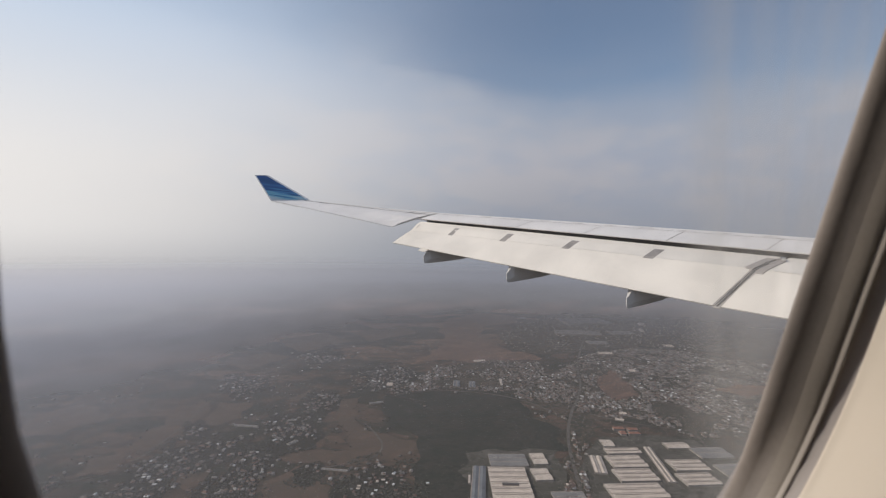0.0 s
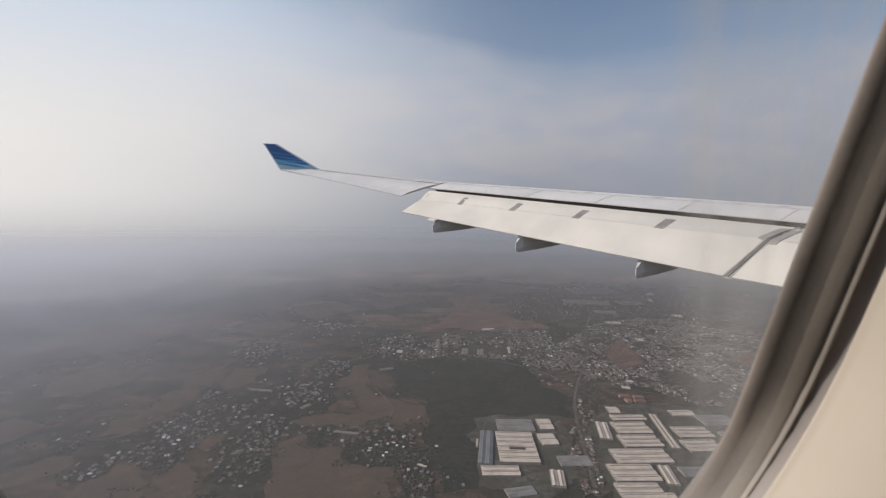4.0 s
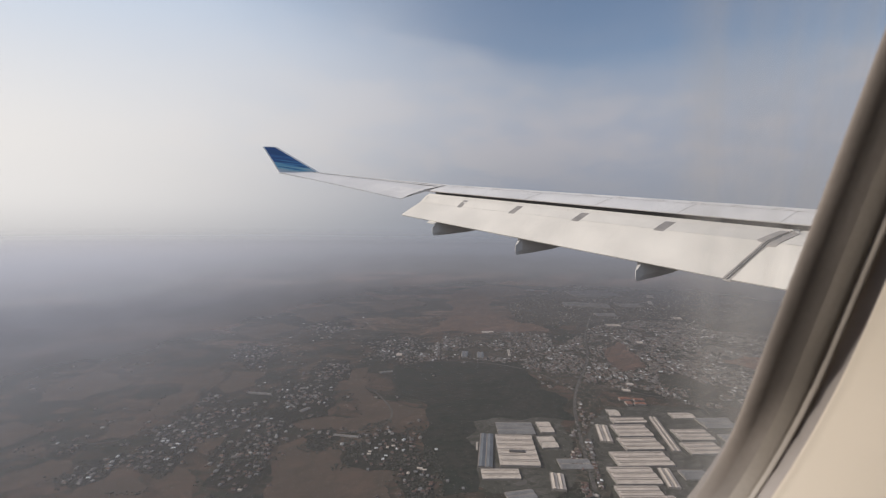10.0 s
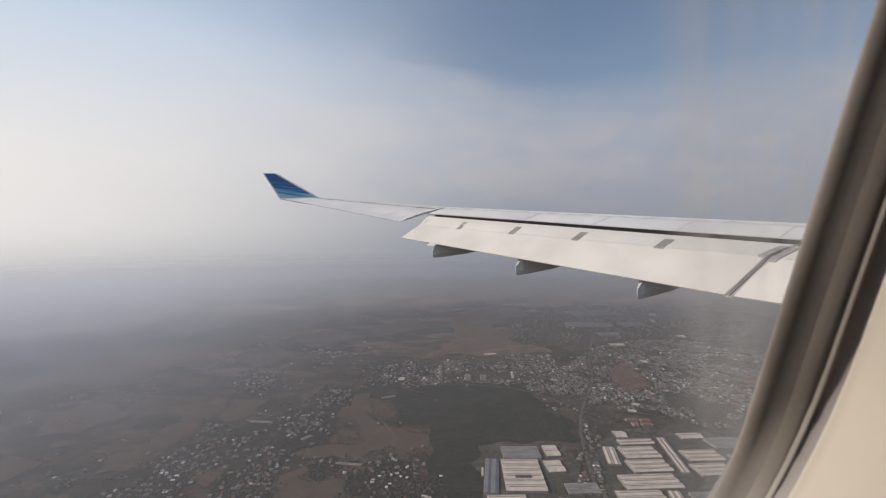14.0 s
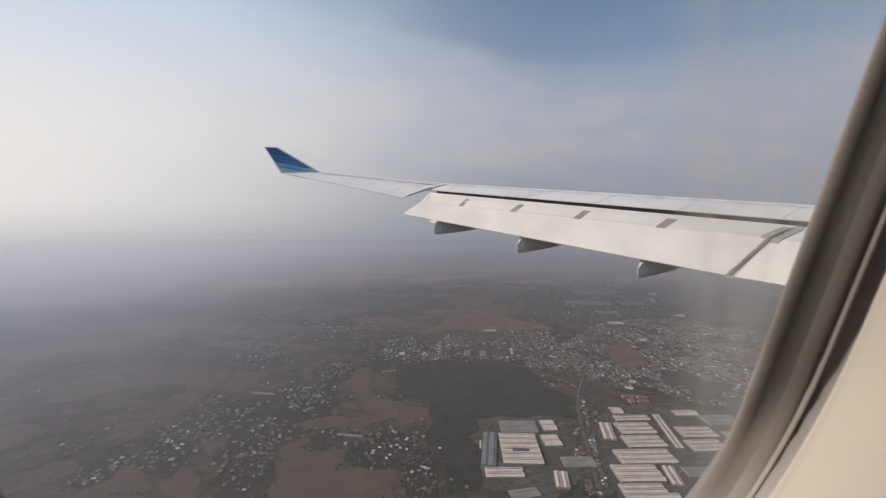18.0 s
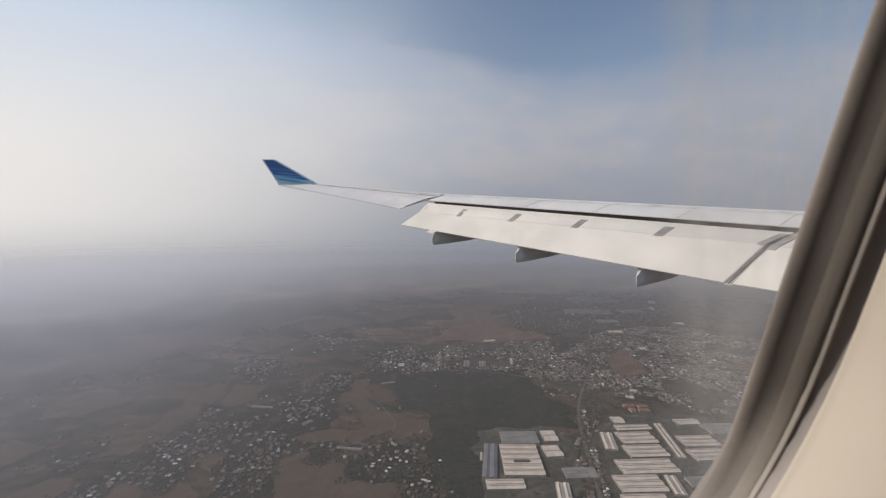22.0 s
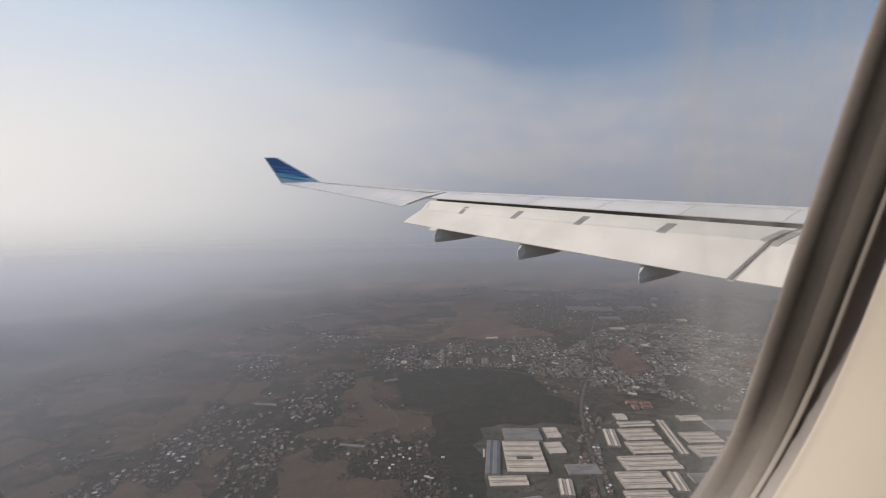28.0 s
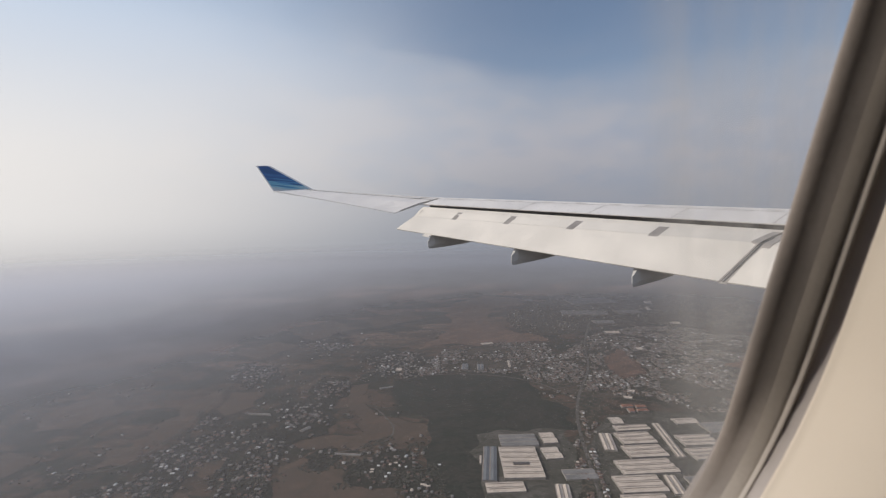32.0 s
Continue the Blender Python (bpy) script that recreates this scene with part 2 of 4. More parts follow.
def livery_material():
    """Deep blue at the top, swept lighter blue and teal feathers below, fading to white at the root."""
    m = bpy.data.materials.new("winglet_livery")
    m.use_nodes = True
    n, l = m.node_tree.nodes, m.node_tree.links
    b = n["Principled BSDF"]
    b.inputs["Roughness"].default_value = 0.35
    tc, sp = n.new("ShaderNodeTexCoord"), n.new("ShaderNodeSeparateXYZ")
    l.new(tc.outputs["Object"], sp.inputs[0])
    # feathers start at the trailing edge and sweep forward and down
    fan = n.new("ShaderNodeCombineXYZ")
    l.new(math_node(n, l, "MULTIPLY", sp.outputs["X"], 0.35), fan.inputs[0])
    l.new(math_node(n, l, "MULTIPLY", math_node(n, l, "ADD", sp.outputs["Z"], math_node(n, l, "MULTIPLY", sp.outputs["X"], 0.06)), 6.2), fan.inputs[1])
    feather = n.new("ShaderNodeTexNoise")
    feather.inputs["Scale"].default_value, feather.inputs["Detail"].default_value, feather.inputs["Roughness"].default_value = 1.05, 2.0, 0.45
    l.new(fan.outputs[0], feather.inputs[0])
    level = math_node(n, l, "ADD", sp.outputs["Z"], math_node(n, l, "MULTIPLY", math_node(n, l, "SUBTRACT", feather.outputs[0], 0.5), 2.1))
    ramp = n.new("ShaderNodeValToRGB")
    stops = ((0.08, (0.46, 0.60, 0.66)), (0.22, (0.27, 0.53, 0.62)), (0.36, (0.15, 0.42, 0.60)), (0.44, (0.09, 0.29, 0.52)), (0.62, (0.05, 0.155, 0.385)), (1.0, (0.045, 0.115, 0.32)))
    while len(ramp.color_ramp.elements) < len(stops):
        ramp.color_ramp.elements.new(0.5)
    for e, (p, c) in zip(ramp.color_ramp.elements, stops):
        e.position, e.color = p, (*c, 1)
    l.new(level, ramp.inputs[0])
    dark = smooth(n, l, feather.outputs[0], 0.52, 0.56, 0.0, 0.9)
    dark = math_node(n, l, "MULTIPLY", dark, smooth(n, l, sp.outputs["Z"], 0.12, 0.40))
    c = mix_colour(n, l, dark, ramp.outputs[0], (0.035, 0.12, 0.28))
    white = smooth(n, l, math_node(n, l, "ADD", sp.outputs["Z"], math_node(n, l, "MULTIPLY", sp.outputs["X"], 0.05)), 0.0, 0.16, 1.0, 0.0)
    l.new(mix_colour(n, l, white, c, (0.55, 0.60, 0.64)), b.inputs["Base Color"])
    return m


M_LIVERY = livery_material()


# ---- mesh helpers ----
def lerp(a, b, u):
    return a + (b - a) * u


def part(name, bm, mat, parent=None, label="", smooth_faces=False):
    me = bpy.data.meshes.new(name)
    bmesh.ops.recalc_face_normals(bm, faces=bm.faces)
    bm.to_mesh(me)
    bm.free()
    for m in (mat if isinstance(mat, (list, tuple)) else [mat]):
        me.materials.append(m)
    if smooth_faces:
        for p in me.polygons:
            p.use_smooth = True
    ob = new(name, me)
    if parent is not None:
        ob.parent = parent
    if label:
        ob["label"] = label
    return ob


def raw(name, verts, faces, mats, index=None, parent=None):
    me = bpy.data.meshes.new(name)
    me.from_pydata(verts, [], faces)
    for m in mats:
        me.materials.append(m)
    if index is not None:
        me.polygons.foreach_set("material_index", index)
    me.update()
    ob = new(name, me)
    if parent is not None:
        ob.parent = parent
    return ob


def loft(sections, closed_ring=True, caps=True, bm=None):
    """Skin between rings of equal point counts."""
    bm = bm or bmesh.new()
    rings = [[bm.verts.new(p) for p in s] for s in sections]
    k = len(rings[0])
    for a, b in zip(rings, rings[1:]):
        for i in range(k if closed_ring else k - 1):
            j = (i + 1) % k
            bm.faces.new((a[i], a[j], b[j], b[i]))
    if caps:
        bm.faces.new(rings[0])
        bm.faces.new(rings[-1])
    return bm


def prism(points_a, points_b, bm=None):
    return loft([points_a, points_b], bm=bm)


def box(bm, centre, size, turn=0.0):
    m = Matrix.Translation(centre) @ Matrix.Rotation(turn, 4, "Z") @ Matrix.Diagonal((*size, 1))
    bmesh.ops.create_cube(bm, size=1.0, matrix=m)
    return bm


# ---- the cabin wall and its window ----
TURN = Matrix.Rotation(SKEW, 3, "Z")
UP = TURN @ Vector((0, -LEANING, 1)).normalized()
IN = TURN @ Vector((0, -1, -LEANING)).normalized()
ALONG = TURN @ Vector((1, 0, 0))
WX, WV = 0.0892, 0.02  # window centre along the cabin and up the wall


def wall_point(u, v, h):
    return TURN @ Vector((0, W, 0)) + ALONG * u + UP * v + IN * h


def oval(k, s=0.0, steps=14):
    """The window's outline, from the pane (k = 0) to the surround (k = 1), moved outward by s: pairs of place along and up the wall, about the window's centre."""
    half_h = lerp(0.1705, 0.185, k)
    forward, aft = (lerp(0.1119, 0.1329, k), lerp(0.0704, 0.1306, k)), (lerp(0.1097, 0.1307, k), lerp(0.14, 0.1325, k))
    pts = []
    for cx, cy, a0 in ((1, 1, 0), (-1, 1, 90), (-1, -1, 180), (1, -1, 270)):
        half_w, corner = forward if cx > 0 else aft
        for i in range(steps + 1):
            a = radians(a0 + 90 * i / steps)
            pts.append((cx * (half_w - corner) + (corner + s) * math.cos(a), cy * (half_h - corner) + (corner + s) * math.sin(a)))
    return pts


def ring(profile):
    """A frame swept round the window: profile of (share from pane to surround, outward, towards the cabin)."""
    bm = bmesh.new()
    loops = [[bm.verts.new(wall_point(x, y, h)) for x, y in oval(k, s)] for k, s, h in profile]
    for a, b in zip(loops, loops[1:]):
        for i in range(len(a)):
            j = (i + 1) % len(a)
            bm.faces.new((a[i], a[j], b[j], b[i]))
    return bm


def cabin_window():
    base = tagged(new("window_1"), "oval cabin window with a smeared pane and cream plastic surround", "window", kind="structure")
    bm = bmesh.new()
    bm.faces.new([bm.verts.new(wall_point(x, y, 0.0005)) for x, y in oval(0.02)])
    pane = part("pane", bm, M_PANE, base, "scratched and smeared clear pane")
    pane.visible_shadow = False
    part("outer_seal", ring([(0.9, 0, -0.0020), (0.06, 0, 0.0003), (0, 0, 0.0009), (0, 0, 0.0016), (0.03, 0, 0.0027), (0.08, 0, 0.0039), (0.14, 0, 0.0048), (0.2, 0, 0.0056)]), M_EDGE, base, "grey-brown rubber edge seal", True)
    part("seal", ring([(0.2, 0, 0.0056), (0.25, 0, 0.0063), (0.31, 0, 0.0073), (0.37, 0, 0.0084), (0.43, 0, 0.0097)]), M_SEAL, base, "dark brown rubber seal", True)
    part("reveal", ring([(0.43, 0, 0.0097), (0.5, 0, 0.0116), (0.57, 0, 0.0131), (0.63, 0, 0.0141), (0.69, 0, 0.0146)]), M_REVEAL, base, "taupe plastic reveal", True)
    part("shade_track", ring([(0.69, 0, 0.0146), (0.705, 0, 0.0158), (0.735, 0, 0.0165), (0.765, 0, 0.0165), (0.79, 0, 0.0159)]), M_TRACK, base, "raised plastic shade track", True)
    part("recess", ring([(0.79, 0, 0.0159), (0.83, 0, 0.0165), (0.9, 0, 0.0176), (0.96, 0, 0.0190), (1, 0, 0.0202)]), M_RECESS, base, "dark gap round the surround", True)
    part("surround", ring([(1, 0, 0.0191), (1, 0, 0.0205), (1, 0.0004, 0.0213), (1, 0.001, 0.0237), (1, 0.0033, 0.0322), (1, 0.0073, 0.0462), (1, 0.0138, 0.0605), (1, 0.0248, 0.0685), (1, 0.0468, 0.0725), (1, 0.0818, 0.0740)]), M_BEZEL, base, "cream moulded plastic surround", True)
    return base


PITCH = 0.533
first_window = cabin_window()
first_window.matrix_basis = Matrix.Translation(ALONG * WX + UP * WV)
for k in (-3, -2, -1, 1, 2, 3):
    copy_thing(first_window, Matrix.Translation(ALONG * (WX + PITCH * k) + UP * WV))


def side_wall(name, label, inner_h, outer_h, mat):
    """A leaning wall of tiles, each with the window's opening in it."""
    bm = bmesh.new()
    lo, hi = -1.05, 1.15
    for k in range(-3, 4):
        cx = WX + PITCH * k
        for hole, h in ((oval(1, 0.08), inner_h), (oval(0, 0.03), outer_h)):
            n = len(hole)
            inner = [bm.verts.new(wall_point(cx + x, WV + y, h)) for x, y in hole]
            outer = []
            for x, y in hole:
                r = max(abs(x) / (PITCH / 2), abs(y) / 0.42)
                outer.append(bm.verts.new(wall_point(cx + x / r, WV + y / r, h)))
            for i in range(n):
                j = (i + 1) % n
                bm.faces.new((inner[i], inner[j], outer[j], outer[i]))
            for v0, v1 in ((lo, WV - 0.42), (WV + 0.42, hi)):
                bm.faces.new([bm.verts.new(wall_point(cx + dx, v, h)) for dx, v in ((-PITCH / 2, v0), (PITCH / 2, v0), (PITCH / 2, v1), (-PITCH / 2, v1))])
    return tagged(part(name, bm, mat), label, "wall", kind="structure")


side_wall("wall_port", "cream cabin side wall panel with oval windows", 0.0738, -0.006, M_CABIN)
X0, X1, YB = WX - 3.5 * PITCH + 0.04, WX + 3.5 * PITCH - 0.04, -2.6


def slab(name, label, category, lo, hi, mat):
    bm = bmesh.new()
    box(bm, [(a + b) / 2 for a, b in zip(lo, hi)], [b - a for a, b in zip(lo, hi)])
    return tagged(part(name, bm, mat), label, category, kind="structure")


slab("floor", "dark blue carpeted cabin floor", "floor", (X0, YB, -1.06), (X1, 0.56, -1.0), M_CARPET)
slab("ceiling", "cream cabin ceiling", "ceiling", (X0, YB, 1.1), (X1, 0.12, 1.16), M_CABIN)
slab("wall_inboard", "cream cabin partition", "wall", (X0, YB - 0.06, -1.06), (X1, YB, 1.16), M_CABIN)


def partition(name, u, thick):
    """A wall across the cabin whose outer edge leans with the side wall."""
    a = [wall_point(u, v, 0.02) for v in (-1.03, 1.13)] + [Vector((u, YB, 1.16)), Vector((u, YB, -1.06))]
    bm = prism(a, [p + Vector((thick, 0, 0)) for p in a])
    return tagged(part(name, bm, M_CABIN), "cream cabin partition", "wall", kind="structure")


partition("wall_aft", X0, -0.06)
partition("wall_forward", X1, 0.06)

# ---- the wing ----
# Lines along the span: (y, x, z) at the kink and at the flap's outer end.
Y_IN, Y_KINK, Y_FLAP, Y_TIP = 0.35, 6.9, 18.3, 26.6


def span(a, b, y):
    u = (y - Y_KINK) / (Y_FLAP - Y_KINK)
    return lerp(a[0], b[0], u), lerp(a[1], b[1], u)


def flap_lines(y):
    """Trailing edge, crease, nose, cove edge and crest of the wing at a span station, as (x, z)."""
    if y < Y_KINK:
        u = (y - 0.5) / (Y_KINK - 0.5)
        return [(lerp(14.75, 14.36, u), lerp(-2.2, -1.65, u)), (lerp(16.4, 15.75, u), lerp(-1.2, -0.545, u)), (lerp(18.1, 17.07, u), lerp(-0.80, -0.175, u)), (lerp(18.1, 17.07, u), lerp(-0.62, 0.01, u)), (lerp(20.2, 18.77, u), lerp(-0.16, 0.48, u))]
    return [span(a, b, y) for a, b in (((14.36, -1.65), (9.84, 0.175)), ((15.75, -0.545), (10.78, 0.74)), ((17.07, -0.175), (11.26, 1.14)), ((17.07, 0.01), (11.26, 1.268)), ((18.77, 0.48), (12.36, 1.581)))]


def leading_edge(y):
    if y < Y_KINK:
        return lerp(26.6, 22.3, (y - 0.5) / (Y_KINK - 0.5))
    if y <= Y_FLAP:
        return lerp(22.3, 14.6, (y - Y_KINK) / (Y_FLAP - Y_KINK))
    return lerp(14.6, 9.35, (y - Y_FLAP) / (Y_TIP - Y_FLAP))


wing = tagged(new("aircraft_wing"), "pale grey airliner wing with lowered flaps and blue winglet", "aircraft wing")
stations = [Y_IN, 3.6, Y_KINK, 9.75, 12.6, 15.45, Y_FLAP]
secs = []
for y in stations:
    te, cr, no, co, top = flap_lines(y)
    le = leading_edge(y)
    c = le - co[0]
    secs.append([Vector(p) for p in (
        (co[0], y, co[1]), (lerp(co[0], top[0], 0.5), y, lerp(co[1], top[1], 0.56)), (top[0], y, top[1]), (lerp(top[0], le, 0.35), y, top[1] - 0.015 * c), (lerp(top[0], le, 0.7), y, top[1] - 0.06 * c),
        (lerp(top[0], le, 0.92), y, top[1] - 0.11 * c), (le, y, top[1] - 0.155 * c), (lerp(top[0], le, 0.9), y, top[1] - 0.19 * c), (lerp(top[0], le, 0.4), y, top[1] - 0.235 * c),
        (co[0] + 0.22 * c, y, co[1] - 0.12 * c - 0.25), (co[0] + 0.12 * c, y, co[1] - 0.05 * c - 0.2), (co[0] + 0.11 * c, y, co[1] - 0.055), (co[0] + 0.02, y, co[1] - 0.035))])
part("wing_box", loft(secs), M_WING, wing, "pale grey painted upper skin", False)

# outer wing with ailerons
outer = []
for i in range(7):
    u = i / 6
    y = lerp(Y_FLAP, Y_TIP, u)
    te = (lerp(9.77, 6.82, u), lerp(0.86, 2.45, u ** 0.98))
    top = (lerp(12.36, 8.55, u), lerp(1.581, 2.60, u) - 0.03 * math.sin(math.pi * u))
    le = leading_edge(y)
    c = le - te[0]
    t = lerp(0.11, 0.05, u)
    half = (lerp(te[0], top[0], 0.5), lerp(te[1], top[1], 0.6))
    outer.append([Vector(p) for p in ((te[0], y, te[1]), (half[0], y, half[1]), (top[0], y, top[1]), (lerp(top[0], le, 0.6), y, top[1] - 0.02 * c),
        (le, y, top[1] - 0.35 * t * c), (lerp(top[0], le, 0.5), y, top[1] - 0.9 * t * c), (top[0], y, top[1] - 0.8 * t * c - 0.03), (half[0], y, half[1] - 0.07), (te[0] + 0.02, y, te[1] - 0.02))])
# the aileron's root end runs obliquely
for k, away in ((0, 1.022), (8, 1.022), (1, 1.010), (7, 1.010)):
    outer[0][k] *= away
part("outer_wing", loft(outer), M_WING, wing, "thin outer wing with ailerons")


def outer_point(u, v, lift=0.006):
    """On the outer wing's upper skin: u along the span, v from trailing edge to crest."""
    i = min(5, int(u * 6))
    f = u * 6 - i
    a, b = outer[i], outer[i + 1]

    def on(sec):
        return sec[0].lerp(sec[1], v * 2) if v < 0.5 else sec[1].lerp(sec[2], v * 2 - 1)
    return on(a).lerp(on(b), f) + Vector((0, 0, lift))


def ribbon(path, side, name, mat, label="", thick=0.006):
    """A thin strip along a path of points, with the vector side as its width."""
    bm = bmesh.new()
    rows = []
    for p in path:
        rows.append([p - side / 2, p + side / 2, p + side / 2 - Vector((0, 0, thick)), p - side / 2 - Vector((0, 0, thick))])
    loft(rows, bm=bm)
    return part(name, bm, mat, wing, label)


# hinge line of the ailerons and their ends
ribbon([outer_point(u, 0.82) for u in np.linspace(0.02, 0.93, 14)], Vector((0.09, 0, 0)), "hinge_line", M_DARK, "dark aileron hinge gap")
ribbon([outer_point(0.004, v, 0.012) for v in (0.12, 0.3, 0.5, 0.7, 0.9)], Vector((0.0, 0.10, 0)), "aileron_gap", M_DARK, "dark gap at the aileron's root")
ribbon([outer_point(u, 0.93) for u in np.linspace(0.0, 0.97, 14)], Vector((0.035, 0, 0)), "panel_seam", M_STRIP)
for k in range(5):
    p = outer_point(0.94 - 0.05 * k, 0.0, -0.01)
    bm = bmesh.new()
    box(bm, p + Vector((-0.14, 0, -0.01)), (0.34, 0.012, 0.012))
    part("static_wick", bm, M_STRIP, wing)

# spoiler seams and fastener rows on the inner upper skin
def skin_point(y, v, lift=0.006):
    te, cr, no, co, top = flap_lines(y)
    mid = (lerp(co[0], top[0], 0.5), lerp(co[1], top[1], 0.56))
    a, b, f = (co, mid, v * 2) if v < 0.5 else (mid, top, v * 2 - 1)
    return Vector((lerp(a[0], b[0], f), y, lerp(a[1], b[1], f) + lift))


for y in (6.7, 9.34, 11.86, 14.28):
    ribbon([skin_point(y, v) for v in (0.0, 0.3, 0.5, 0.75)], Vector((0, 0.024, 0)), "spoiler_seam", M_STRIP)
ribbon([skin_point(y, 0.76) for y in np.linspace(1.0, 18.0, 18)], Vector((0.035, 0, 0)), "hinge_line", M_STRIP)
for y in np.linspace(1.5, 17.3, 15):
    ribbon([skin_point(y - 0.18, 0.86), skin_point(y + 0.18, 0.86)], Vector((0.05, 0, 0)), "access_panel", M_STRIP)


def slant(v):
    """How far the gap between the flaps lies inboard of the kink, from trailing edge (0) to nose (2)."""
    return -0.42 * min(v, 1.0) - 0.28 * max(0.0, v - 1.0)


def flap_section(y, lean):
    """Section whose points slide along the span by lean times the slant."""
    def at(v, k):
        yy = y + lean * slant(v)
        return yy, flap_lines(yy)[k]
    out = []
    te, cr, no = at(0, 0), at(1, 1), at(2, 2)
    c = no[1][0] - te[1][0]
    half_y, half_cr, half_te = at(0.5, 1)[0], at(0.5, 1)[1], at(0.5, 0)[1]
    d_y = y + lean * slant(1.55)
    lines = flap_lines(d_y)
    d = (lines[1][0] + (lines[2][0] - lines[1][0]) * 0.55, lines[1][1] + (lines[2][1] - lines[1][1]) * 0.66)
    for yy, x, z in ((te[0], te[1][0], te[1][1]), (half_y, lerp(half_te[0], half_cr[0], 0.5), lerp(half_te[1], half_cr[1], 0.52)), (cr[0], cr[1][0], cr[1][1]), (d_y, d[0], d[1]), (no[0], no[1][0], no[1][1]),
            (no[0], no[1][0] + 0.13 * c, no[1][1] - 0.05 * c), (no[0], no[1][0] + 0.15 * c, no[1][1] - 0.13 * c), (no[0], no[1][0], no[1][1] - 0.2 * c), (cr[0], cr[1][0], cr[1][1] - 0.16 * c), (te[0], te[1][0] + 0.02, te[1][1] - 0.03)):
        out.append(Vector((x, yy, z)))
    return out


def flap(name, y0, y1, label, lean0, lean1):
    secs = [flap_section(lerp(y0, y1, i / 8), lerp(lean0, lean1, i / 8)) for i in range(9)]
    return part(name, loft(secs), M_FLAP, wing, label)


def flap_point(y, v, lift=0.008):
    te, cr, no, co, top = flap_lines(y)
    d = (cr[0] + (no[0] - cr[0]) * 0.55, cr[1] + (no[1] - cr[1]) * 0.66)
    a, b, f = (te, cr, v) if v < 1 else ((cr, d, (v - 1) / 0.55) if v < 1.55 else (d, no, (v - 1.55) / 0.45))
    return Vector((lerp(a[0], b[0], f), y, lerp(a[1], b[1], f) + lift))


def kink_point(dy, v, lift=0.008):
    return flap_point(Y_KINK + dy + slant(v), v, lift)


def band(left, right, name, mat, label="", thick=0.012):
    """A thin plate that lies along two lines of points."""
    down = Vector((0, 0, -thick))
    return part(name, loft([[p, q, q + down, p + down] for p, q in zip(left, right)]), mat, wing, label)


outer_flap = flap("outboard_flap", Y_KINK + 0.10, Y_FLAP, "white lowered outboard flap", 1, 0)
inner_flap = flap("inboard_flap", Y_IN, Y_KINK - 0.10, "white lowered inboard flap", 0, 1)
STRIPS = ((16.42, 0.19), (14.21, 0.22), (11.87, 0.25), (9.28, 0.29))
for y, w in STRIPS:
    band(*[[flap_point(y + side * w / 2, v) for v in (0.95, 1.0, 1.25, 1.55)] for side in (-1, 1)], "rub_strip", M_STRIP, "dark grey rub strip")
ribbon([flap_point(18.16, v) for v in (1.22, 1.38, 1.55)], Vector((0, 0.06, 0)), "rub_strip", M_STRIP)
ribbon([flap_point(y, 1.0, 0.004) for y in np.linspace(Y_KINK + 0.2, Y_FLAP - 0.1, 12)], Vector((0.02, 0, 0)), "panel_seam", M_FAIR)
ribbon([flap_point(y, 1.0, 0.004) for y in np.linspace(Y_IN + 0.1, Y_KINK - 0.4, 6)], Vector((0.03, 0, 0)), "panel_seam", M_STRIP)
# track between the flaps at the kink
def kink_band(y0, y1, stops, lift, name, mat, label="", thick=0.04):
    return band([kink_point(y0, v, lift) for v in stops], [kink_point(y1, v, lift) for v in stops], name, mat, label, thick)


kink_band(-0.10, 0.10, (0.0, 0.5, 1.0, 1.5, 1.95), -0.03, "flap_track", M_METAL, "grey-brown metal flap track")
for y0, y1 in ((-0.11, -0.06), (0.06, 0.11)):
    kink_band(y0, y1, (0.0, 0.5, 1.0, 1.3), 0.012, "track_rail", M_STRIP)
kink_band(-0.02, 0.02, (0.0, 0.5, 1.0, 1.4), 0.0, "track_groove", M_DARK)
for y0, y1, v0, v1 in ((0.05, 0.28, 0.96, 1.72), (-0.30, -0.10, 0.88, 1.60)):
    kink_band(y0, y1, (v0, 1.0, lerp(1.0, v1, 0.5), v1), 0.03, "track_cover", M_STRIP, "dark grey track cover")
# small tab on the flap's trailing edge over the outermost fairing
tab = [flap_point(y, 0.0, 0.0) for y in (16.88, 16.55)]
band([tab[0] + Vector((0.1, 0, 0.02)), tab[0] + Vector((-0.13, 0, -0.08))], [tab[1] + Vector((0.1, 0, 0.02)), tab[1] + Vector((-0.13, 0, -0.08))], "trailing_tab", M_FLAP, "white tab on the trailing edge", 0.03)
bm = bmesh.new()
box(bm, kink_point(-0.05, 1.8, 0.05), (0.45, 0.05, 0.05))
box(bm, kink_point(-0.16, 1.7, 0.04), (0.3, 0.08, 0.06), 0.4)
part("linkage", bm, M_FAIR, wing, "bare metal flap linkage")
# spar face behind the cove, the slot's shade put into its dark colour
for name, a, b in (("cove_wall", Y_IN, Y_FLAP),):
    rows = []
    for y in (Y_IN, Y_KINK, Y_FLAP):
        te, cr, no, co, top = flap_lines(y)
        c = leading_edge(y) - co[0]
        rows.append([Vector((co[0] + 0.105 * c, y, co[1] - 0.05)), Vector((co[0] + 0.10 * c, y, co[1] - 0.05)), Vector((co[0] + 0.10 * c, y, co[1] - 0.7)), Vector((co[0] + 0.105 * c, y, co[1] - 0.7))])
    part(name, loft(rows), M_DARK, wing, "cove wall behind the flap, coloured dark for the shade there")


